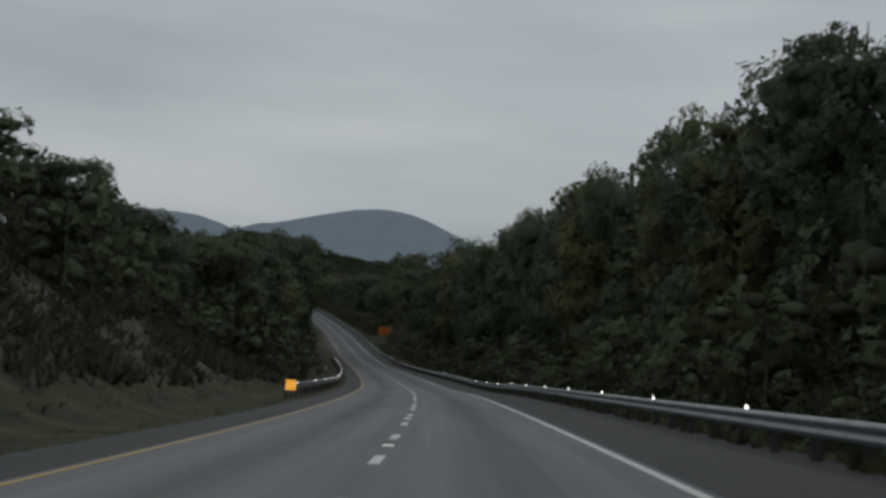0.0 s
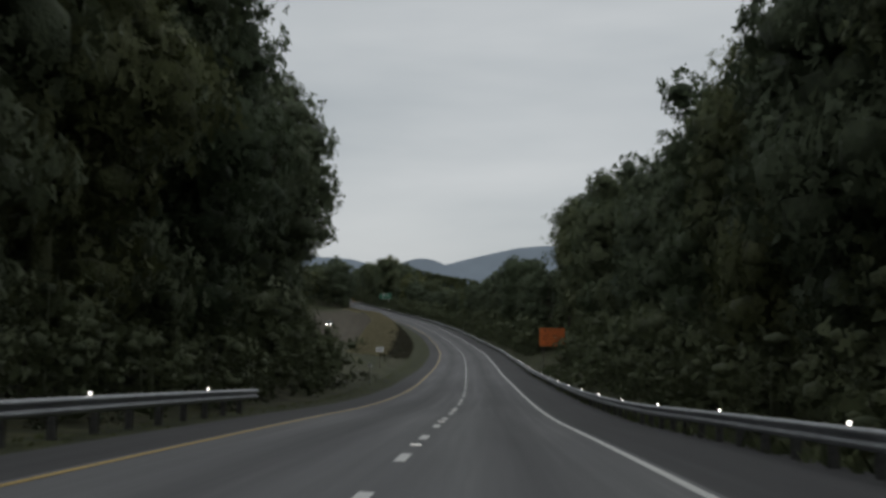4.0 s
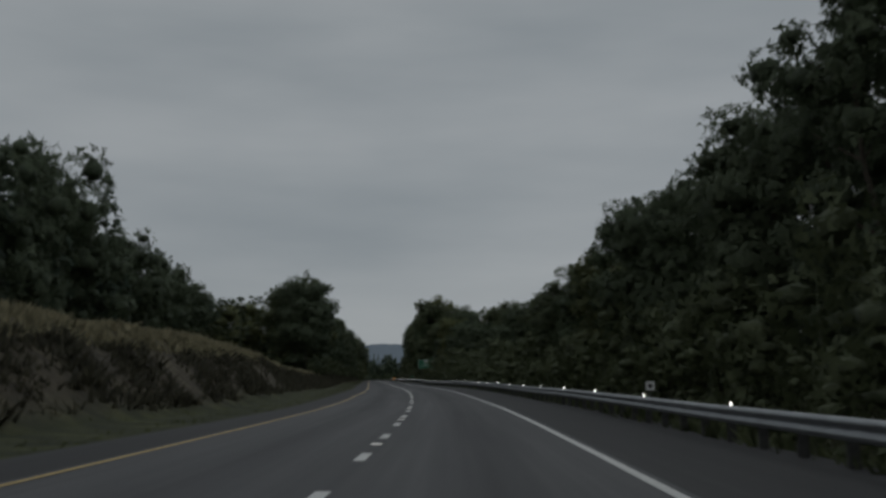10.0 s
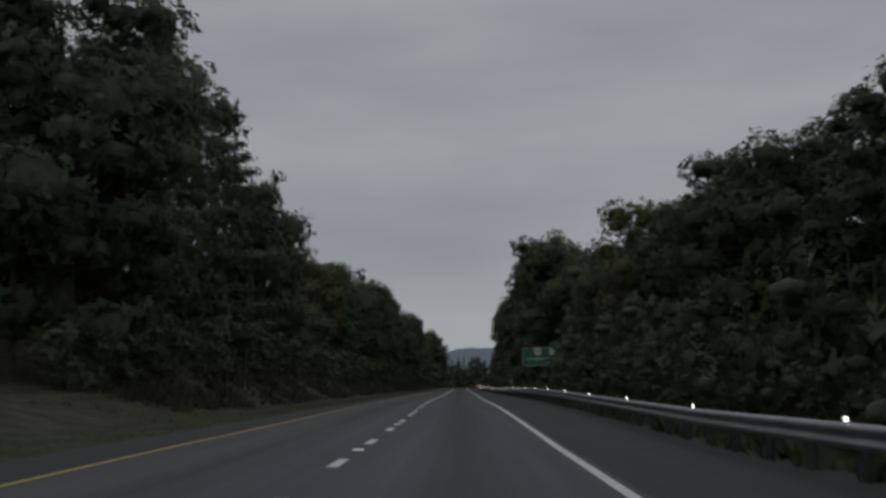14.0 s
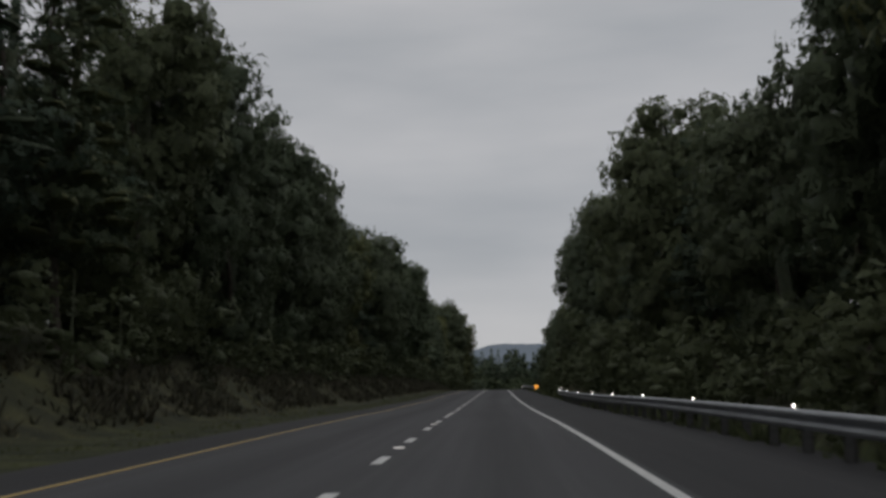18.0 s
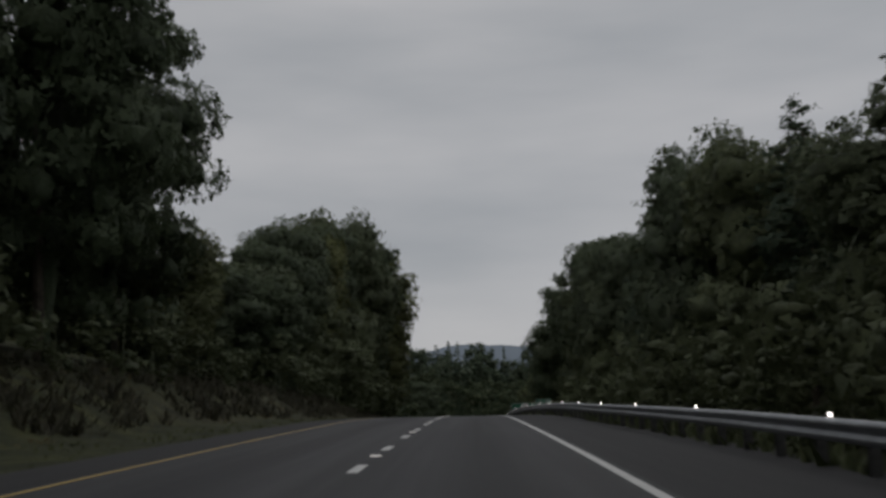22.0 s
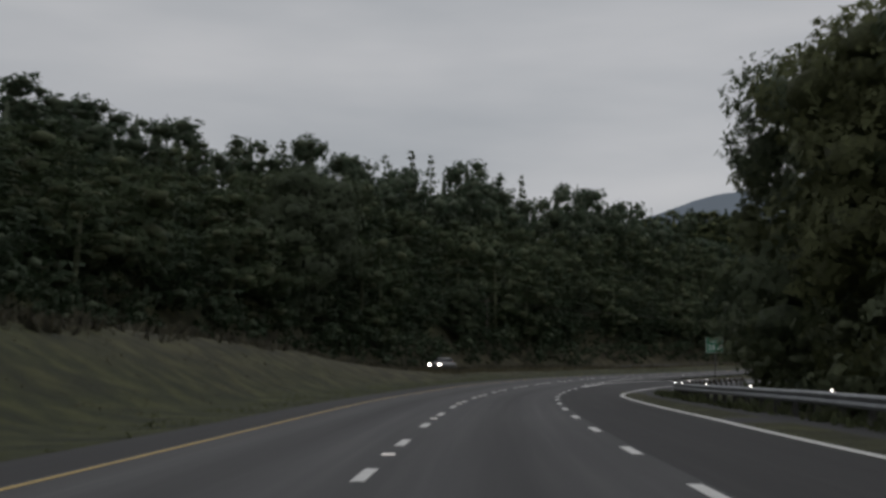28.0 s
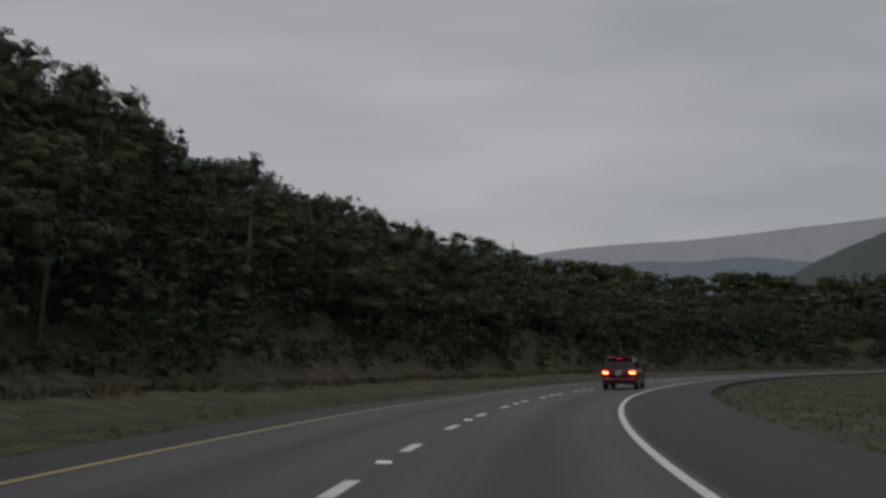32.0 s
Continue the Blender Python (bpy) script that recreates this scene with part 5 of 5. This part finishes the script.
    bar = part("plate_bar", box_bmesh(0.24, 0.004, 0.06), M_GREY_BAR, plate)
    bar.location = (0, -0.008, 0)
    panel_at("tailgate_badge", 0.14, 0.03, 0.01, (-0.55, -0.005, 0.76), M_CHROME, root, 0.003)
    panel_at("sticker", 0.1, 0.07, 0.006, (0.55, 0.19, 1.22), M_SIGN_WHITE, root, 0.002, -27)
    panel_at("rear_wiper", 0.4, 0.02, 0.02, (-0.1, 0.19, 1.2), M_TRIM, root, 0.004, -27)
    return place_car(root, s, u)


def oncoming_car(s, u, h, words):
    root = tagged(new("oncoming_car"), words, "car", group="oncoming cars")
    body = part("body", loft([ring(0.0, 0.8, 0.3, 0.8), ring(0.2, 0.88, 0.24, 0.88), ring(1.2, 0.9, 0.22, 0.95), ring(3.4, 0.9, 0.22, 0.98), ring(4.4, 0.88, 0.24, 0.95), ring(4.6, 0.8, 0.32, 0.85)]), M_SILVER, root)
    cabin = part("cabin", loft([ring(0.6, 0.8, 0.9, 0.98, 0.93, 0.03), ring(1.1, 0.74, 0.9, 1.4, 0.84, 0.1), ring(2.4, 0.74, 0.9, 1.44, 0.84, 0.1), ring(3.2, 0.8, 0.9, 0.99, 0.93, 0.03)]), M_CAR_GLASS, root)
    panel_at("roof", 1.2, 0.04, 1.3, (0, 1.75, 1.44), M_SILVER, root, 0.02)
    panel_at("grille", 0.7, 0.16, 0.05, (0, 4.61, 0.55), M_TRIM, root, 0.01)
    panel_at("bumper", 1.6, 0.18, 0.12, (0, 4.6, 0.4), M_SILVER, root, 0.04)
    for side in (-1, 1):
        panel_at("headlamp", 0.3, 0.16, 0.08, (side * 0.6, 4.64, 0.68), M_HEAD, root, 0.03, 0, "lit headlamp")
        for y in (0.85, 3.7):
            wheel(root, side * 0.79, y, 0.32, 0.2)
    p = place(s, u, h)
    root.matrix_basis = pose(p.x, p.y, p.z, -math.degrees(math.atan(along(s, SLOPE))), 0, heading(s) + 180)
    return root


sport_utility(1302, 1.8)
oncoming_car(1198, -17.8, 0.485, "silver car with lit headlamps on the far carriageway")
oncoming_car(428, -27.5, 0.91, "silver car with lit headlamps across the median")


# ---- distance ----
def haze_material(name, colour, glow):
    """Far wooded slopes, with the air's haze put into their colour and a glow."""
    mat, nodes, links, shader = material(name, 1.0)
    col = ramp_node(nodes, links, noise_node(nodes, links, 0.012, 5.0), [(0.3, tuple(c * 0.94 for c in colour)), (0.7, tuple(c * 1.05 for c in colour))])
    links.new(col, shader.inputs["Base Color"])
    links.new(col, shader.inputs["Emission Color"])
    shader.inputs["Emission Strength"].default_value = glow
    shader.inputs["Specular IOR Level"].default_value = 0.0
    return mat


M_RIDGE = haze_material("hazed_far_ridge", (0.085, 0.105, 0.125), 0.55)
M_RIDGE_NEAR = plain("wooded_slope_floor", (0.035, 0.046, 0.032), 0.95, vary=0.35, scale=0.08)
# Mist is painted: a paler colour and a stronger glow.
M_RIDGE_MIST = haze_material("painted_mist_ridge", (0.125, 0.138, 0.152), 0.7)
M_RIDGE_MID = haze_material("hazed_green_foothill", (0.05, 0.062, 0.062), 0.5)


def ridge(name, eye, crest, dist, mat, words, rough=0.05, seed=3):
    """A wooded ridge: crest as rows of bearing (degrees, left is positive) and height (degrees) from eye, and a long slope down towards it."""
    bearings = np.linspace(crest[0][0], crest[-1][0], 130)
    heights = np.interp(bearings, [a for a, b in crest][:: 1 if crest[0][0] < crest[-1][0] else -1], [b for a, b in crest][:: 1 if crest[0][0] < crest[-1][0] else -1])
    kernel = np.hanning(15)
    heights = np.convolve(np.pad(heights, 7, mode="edge"), kernel / kernel.sum(), "valid")
    r = np.random.default_rng(seed)
    fuzz = np.convolve(r.normal(size=len(bearings) + 4), np.ones(5) / 5, "valid") * rough + r.normal(size=len(bearings)) * rough * 0.4
    rows = 14
    pts = []
    for k in range(rows):
        f = k / (rows - 1)
        d = dist * (1 - 0.22 * f)
        for b, h, z in zip(bearings, heights, fuzz):
            e = (h + z * (1 - f)) * (1 - f) - 6.0 * f ** 1.3
            pts.append((eye[0] - d * math.sin(radians(b)), eye[1] + d * math.cos(radians(b)), eye[2] + d * math.tan(radians(e))))
    n = len(bearings)
    i = (np.arange(rows - 1)[:, None] * n + np.arange(n - 1)[None]).ravel()
    mesh = bpy.data.meshes.new(name)
    mesh.from_pydata(pts, [], np.stack([i, i + 1, i + n + 1, i + n], 1).tolist())
    mesh.polygons.foreach_set("use_smooth", np.ones(len(mesh.polygons), bool))
    mesh.materials.append(mat)
    mesh.update()
    return tagged(new(name, mesh), words, "hill", kind="structure")


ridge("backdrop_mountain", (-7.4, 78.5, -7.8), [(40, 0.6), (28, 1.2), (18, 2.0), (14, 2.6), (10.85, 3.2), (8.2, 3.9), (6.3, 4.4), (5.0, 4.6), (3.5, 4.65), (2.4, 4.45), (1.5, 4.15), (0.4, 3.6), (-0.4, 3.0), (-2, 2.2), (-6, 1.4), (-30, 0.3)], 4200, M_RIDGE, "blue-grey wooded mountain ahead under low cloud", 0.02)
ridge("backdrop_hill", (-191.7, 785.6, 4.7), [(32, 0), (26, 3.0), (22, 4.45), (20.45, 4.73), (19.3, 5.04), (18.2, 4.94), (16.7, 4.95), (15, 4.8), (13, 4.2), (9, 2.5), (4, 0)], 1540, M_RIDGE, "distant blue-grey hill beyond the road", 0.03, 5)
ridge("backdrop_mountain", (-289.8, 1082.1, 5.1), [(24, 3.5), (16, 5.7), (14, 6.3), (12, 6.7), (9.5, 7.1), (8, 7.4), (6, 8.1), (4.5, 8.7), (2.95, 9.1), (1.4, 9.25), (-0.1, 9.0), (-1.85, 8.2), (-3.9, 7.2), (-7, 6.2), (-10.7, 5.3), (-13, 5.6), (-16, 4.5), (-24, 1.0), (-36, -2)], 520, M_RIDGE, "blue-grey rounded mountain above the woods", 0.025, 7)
ridge("backdrop_ridge", (-290, 1198, 3), [(-14, 3.0), (-16, 6.0), (-18.3, 6.6), (-20.5, 6.95), (-23.7, 7.2), (-28.4, 7.35), (-31.4, 7.7), (-34.3, 7.9), (-37.6, 8.15), (-50, 9.0), (-70, 8.0)], 3600, M_RIDGE_MIST, "pale ridge with low mist put into its colour", 0.02, 8)
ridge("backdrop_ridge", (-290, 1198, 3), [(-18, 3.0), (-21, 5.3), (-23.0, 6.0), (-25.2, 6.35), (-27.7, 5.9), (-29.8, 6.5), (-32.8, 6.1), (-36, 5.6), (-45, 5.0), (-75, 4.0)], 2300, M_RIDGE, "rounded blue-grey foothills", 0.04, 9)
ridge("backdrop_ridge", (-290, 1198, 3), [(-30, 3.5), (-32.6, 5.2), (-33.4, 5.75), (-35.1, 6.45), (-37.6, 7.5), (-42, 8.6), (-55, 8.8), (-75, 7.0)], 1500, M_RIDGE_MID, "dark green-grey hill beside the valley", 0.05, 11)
SLOPE_EYE, SLOPE_FAR = (-297, 1159, 4), 385.0
SLOPE_CREST = [(45, 3.0), (28, 4.5), (14, 6.4), (9, 7.8), (6, 8.8), (2, 8.8), (-0.5, 8.3), (-3.4, 7.6), (-7.6, 7.0), (-11.7, 6.4), (-14.5, 5.8), (-16.6, 5.1), (-18.0, 4.7), (-19.8, 4.5), (-22.6, 4.1), (-24.5, 3.7), (-33, 3.5), (-45, 3.6), (-75, 3.5)]
ridge("backdrop_slope", SLOPE_EYE, SLOPE_CREST, SLOPE_FAR, M_RIDGE_NEAR, "dark wooded slope beyond the bend", 0.05, 10)


def on_slope(bearing, f):
    """The point on the wooded slope at that bearing from its eye, f of the way down from its crest."""
    h = float(np.interp(-bearing, [-a for a, b in SLOPE_CREST], [b for a, b in SLOPE_CREST]))
    d, e = SLOPE_FAR * (1 - 0.22 * f), h * (1 - f) - 6.0 * f ** 1.3
    return Vector((SLOPE_EYE[0] - d * math.sin(radians(bearing)), SLOPE_EYE[1] + d * math.cos(radians(bearing)), SLOPE_EYE[2] + d * math.tan(radians(e)) - 3.0))


slope_rng = np.random.default_rng(55)
slope_rows = [(slope_rng.uniform(-42, 30), f, slope_rng.uniform(8.5, 12.5), slope_rng.uniform() < 0.35) for f, n in ((0.0, 190), (0.03, 90), (0.07, 90), (0.13, 90), (0.2, 80), (0.28, 70)) for _ in range(n)]
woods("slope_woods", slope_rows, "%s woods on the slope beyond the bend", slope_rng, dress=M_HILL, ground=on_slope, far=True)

far_bm = bmesh.new()
bmesh.ops.create_grid(far_bm, x_segments=40, y_segments=40, size=4600)
for v in far_bm.verts:
    v.co.z = 14 * noise.noise(v.co * 0.0012)
far_ground = part("valley_ground", far_bm, plain("far_forest_floor", (0.045, 0.06, 0.03), 0.95, vary=0.3, scale=0.02))
far_ground.location = (0, 700, -75)
tagged(far_ground, "dark wooded valley floor reaching the horizon", "ground", kind="structure")

# mast on the far slope
mast_dir = Vector((math.sin(radians(17.5)), math.cos(radians(17.5)), 0))
mast = tagged(new("radio_mast"), "thin grey radio mast on the wooded slope", "mast")
mast.location = Vector((-290, 1198, 3)) + mast_dir * 345 + Vector((0, 0, 32))
mast.scale = (0.4, 0.4, 0.4)
mast_bm = bmesh.new()
for x, y in ((-0.6, -0.35), (0.6, -0.35), (0, 0.7)):
    limb(mast_bm, (x, y, 0), (x * 0.5, y * 0.5, 32), 0.35, 0.25, 5)
part("lattice_legs", mast_bm, M_STEEL, mast)
for k in range(7):
    brace_bm = bmesh.new()
    limb(brace_bm, (-0.55, -0.3, 3 + 4 * k), (0.5, -0.3, 5 + 4 * k), 0.1, 0.1, 4)
    part("brace", brace_bm, M_STEEL, mast)
aerial_bm = bmesh.new()
limb(aerial_bm, (0, 0, 31), (0, 0, 34), 0.3, 0.12, 6)
part("aerial", aerial_bm, M_STEEL, mast)

# overhead lines across the road
def utility_pole(s, u, high):
    root = tagged(new("utility_pole"), "wooden utility pole carrying the overhead lines", "pole", group="utility poles")
    root.location = on_ground(s, u)
    bm = bmesh.new()
    limb(bm, (0, 0, -1), (0, 0, high), 0.16, 0.11, 8)
    part("pole", bm, M_WOOD, root)
    arm = part("crossarm", box_bmesh(2.0, 0.1, 0.12, 0.01), M_WOOD, root)
    arm.location = (0, 0, high - 0.4)
    return root.location + Vector((0, 0, high - 0.3))


left_top, right_top = utility_pole(1227, -27, 7.9), utility_pole(1227, 46, 8.1)


def overhead_line(a, b, sag, r):
    bm = bmesh.new()
    pts = [a.lerp(b, k / 24) - Vector((0, 0, sag * 4 * (k / 24) * (1 - k / 24))) for k in range(25)]
    rings = [[bm.verts.new(p + Vector((0, r * math.cos(1.2566 * k), r * math.sin(1.2566 * k)))) for k in range(5)] for p in pts]
    for p, q in zip(rings, rings[1:]):
        for k in range(5):
            bm.faces.new((p[k], p[(k + 1) % 5], q[(k + 1) % 5], q[k]))
    return tagged(part("overhead_line", bm, M_BLACK), "black overhead cable spanning the road", "cable", group="overhead cables")


overhead_line(left_top, right_top, 1.1, 0.024)
overhead_line(left_top + Vector((0, 0.8, 1.9)), right_top + Vector((0, 0.8, 1.9)), 1.1, 0.007)


# ---- dashes, road studs and grass ----
DASH_GAP, DASH_LONG = 5.52, 1.5
dash_mesh = shared_mesh("lane_dash", box_bmesh(0.17, DASH_LONG, 0.012, 0.004), M_WHITE)
# The studs' lens emits a little, imitating headlamp light thrown back.
stud_mesh = shared_mesh("road_stud", box_bmesh(0.2, 0.1, 0.03, 0.008), plain("glowing_stud_lens", (0.75, 0.75, 0.72), 0.3, vary=0.05, emit=0.25))
dashes = tagged(new("lane_line"), "broken white lane line with reflective studs", "road marking", kind="structure")
PHASE = 0.52


def road_piece(name, mesh, s, u, h=0.006):
    ob = new(name, mesh)
    ob.parent = dashes
    p = place(s, u, h)
    ob.matrix_basis = pose(p.x, p.y, p.z, math.degrees(math.atan(along(s, SLOPE))), math.degrees(math.atan(along(s, CROSS))), heading(s))
    return ob


k = -10
while PHASE + k * DASH_GAP < 1440:
    s = PHASE + k * DASH_GAP
    road_piece("lane_dash", dash_mesh, s, 0.0)
    if k % 2 == 0:
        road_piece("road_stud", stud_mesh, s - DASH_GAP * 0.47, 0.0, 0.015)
    k += 1
s = 1042.0
while s < 1158:
    road_piece("lane_dash", dash_mesh, s, 3.68)
    s += DASH_GAP if s > 1090 else DASH_GAP / 2
for s in np.arange(1168, 1240, 11.04):
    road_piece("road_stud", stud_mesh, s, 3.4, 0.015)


def grass(name, s0, s1, v0, v1, count, high, mat, words, sign=-1, seed=1, patchy=-2.0):
    """Blades and tufts of roadside grass, joined; patchy, from -1 to 1, leaves bare places between the stands."""
    r = np.random.default_rng(seed)
    s, u = r.uniform(s0, s1, count), sign * (v0 + (v1 - v0) * r.uniform(0, 1, count))
    u = np.where((u > 0) & (s < 1195), u + pavement_edge(s) - 7.0, u)
    off = (u < RAMP_LEFT(s) - 0.3) | (u > RAMP_RIGHT(s) + 0.3) | (s > 1260) | (s < 1150)
    off = off & (np.sin(s * 0.37 + 2 * np.sin(u * 0.5)) * np.sin(s * 0.11 + u * 0.8) + 0.35 * np.sin(s * 1.3 + u) > patchy + 0.45 * r.normal(size=count) * (patchy > -1))
    s, u, count = s[off], u[off], int(off.sum())
    a = along(s, HEAD)
    base = np.stack([along(s, EAST) + u * np.cos(a), along(s, NORTH) + u * np.sin(a), along(s, RISE) - np.clip(u, -9, 9) * along(s, CROSS) + profile(s, u) - 0.03], 1)
    clump = 0.55 + 0.9 * (0.5 + 0.5 * np.sin(s * 0.9 + 3 * np.sin(u * 0.7)) * np.sin(s * 0.23 + u))
    h = high * clump * r.uniform(0.5, 1.3, count)
    face = np.stack([0.8 * np.sin(a) - 0.6 * np.sign(u) * np.cos(a), -0.8 * np.cos(a) - 0.6 * np.sign(u) * np.sin(a)], 1)
    pts, tris = [], []
    for k in range(3):
        t = r.uniform(0, 6.28, count)
        w = h * r.uniform(0.1, 0.2, count) + 0.01
        side = np.stack([np.cos(t) * w, np.sin(t) * w, 0 * w], 1)
        tip = base + np.stack([r.normal(scale=0.5, size=count) * h, r.normal(scale=0.5, size=count) * h, h], 1)
        n = np.cross(side, tip - base)
        turn = np.where(n[:, :1] * face[:, :1] + n[:, 1:2] * face[:, 1:] < 0, -1.0, 1.0)
        pts.append(np.stack([base - side * turn, base + side * turn, tip], 1).reshape(-1, 3))
    pts = np.concatenate(pts)
    tris = np.arange(len(pts)).reshape(-1, 3)
    mesh = bpy.data.meshes.new(name)
    mesh.from_pydata(pts.tolist(), [], tris.tolist())
    mesh.materials.append(mat)
    mesh.polygons.foreach_set("use_smooth", np.ones(len(tris), bool))
    mesh.update()
    soft = r.normal(scale=0.25, size=(len(tris), 3)) + (0, 0, 1)
    mesh.normals_split_custom_set_from_vertices(np.repeat(soft / np.linalg.norm(soft, axis=1, keepdims=True), 3, 0).tolist())
    return tagged(new(name, mesh), words, "grass", kind="stuff")


M_GRASS = leaf_material("verge_grass", (0.055, 0.07, 0.028), (0.1, 0.118, 0.05), (1.1, 1.05, 0.85), thin=0.2)
M_STRAW = leaf_material("dry_grass", (0.1, 0.092, 0.058), (0.18, 0.162, 0.102), (1.05, 1.0, 0.92), thin=0.15)
M_BANK = leaf_material("bank_grass", (0.058, 0.056, 0.034), (0.115, 0.106, 0.064), (1.05, 1.0, 0.92), thin=0.15)
M_WEED = leaf_material("bank_weeds", (0.04, 0.037, 0.023), (0.088, 0.079, 0.049), (1.05, 1.0, 0.92), thin=0.1)
M_GOLD = leaf_material("golden_grass", (0.23, 0.205, 0.125), (0.4, 0.35, 0.22), (1.05, 1.02, 0.95), thin=0.15)
M_PALE = leaf_material("pale_grass", (0.1, 0.102, 0.05), (0.23, 0.22, 0.115), (1.1, 1.05, 0.85), thin=0.2)
grass("verge_grass", -40, 1500, 5.5, 8.5, 20000, 0.09, M_GRASS, "short green verge grass beside the shoulder", seed=2)
grass("verge_grass", -40, 1150, 7.0, 9.5, 16000, 0.14, M_GRASS, "green grass and weeds round the guardrail posts", 1, seed=3)
grass("verge_grass", -40, 1150, 6.62, 7.4, 15000, 0.34, M_GRASS, "rough grass standing under the guardrail", 1, seed=13)
grass("dry_grass", -40, 95, 8, 20, 8000, 0.14, M_STRAW, "dry brown grass on the bank", seed=4)
grass("dry_grass", 300, 565, 11.3, 17, 34000, 0.32, M_GOLD, "tall golden dry grass on the median mound", seed=5)
grass("bank_weeds", -40, 96, 9, 24, 26000, 0.5, M_WEED, "tall dark brown weeds on the bank", seed=15, patchy=-0.1)
grass("bank_weeds", 300, 565, 8.4, 11.6, 26000, 0.34, M_WEED, "tall dark brown weeds on the side of the median mound", seed=16, patchy=-0.15)
# Stand of weeds added so that the bank looks shaded by the woods.
grass("bank_weeds", 584, 1016, 9.2, 15, 32000, 0.38, M_WEED, "tall dark weeds added to deepen the shaded bank below the woods", seed=18, patchy=-0.25)
grass("bank_weeds", 1040, 1240, 14, 25, 18000, 0.45, M_WEED, "tall dark brown weeds on the cut bank", seed=17, patchy=0.0)
grass("dry_grass", 575, 1030, 8.5, 14.5, 11000, 0.12, M_STRAW, "dry brown grass on the bank below the woods", seed=6)
grass("dry_grass", 1020, 1450, 8.5, 26, 14000, 0.11, M_BANK, "dry brown grass on the cut bank", seed=7)
grass("dry_grass", 1176, 1500, 11.5, 14.2, 9000, 0.3, M_BANK, "rough brown grass along the median", seed=14)
grass("dry_grass", 792, 850, 8.5, 15, 2600, 0.25, M_STRAW, "dry grass on the bank between the guardrails", 1, seed=8)
grass("verge_grass", 1205, 1420, 7.2, 22, 22000, 0.11, M_PALE, "tall green and straw grass inside the bend", 1, seed=9)
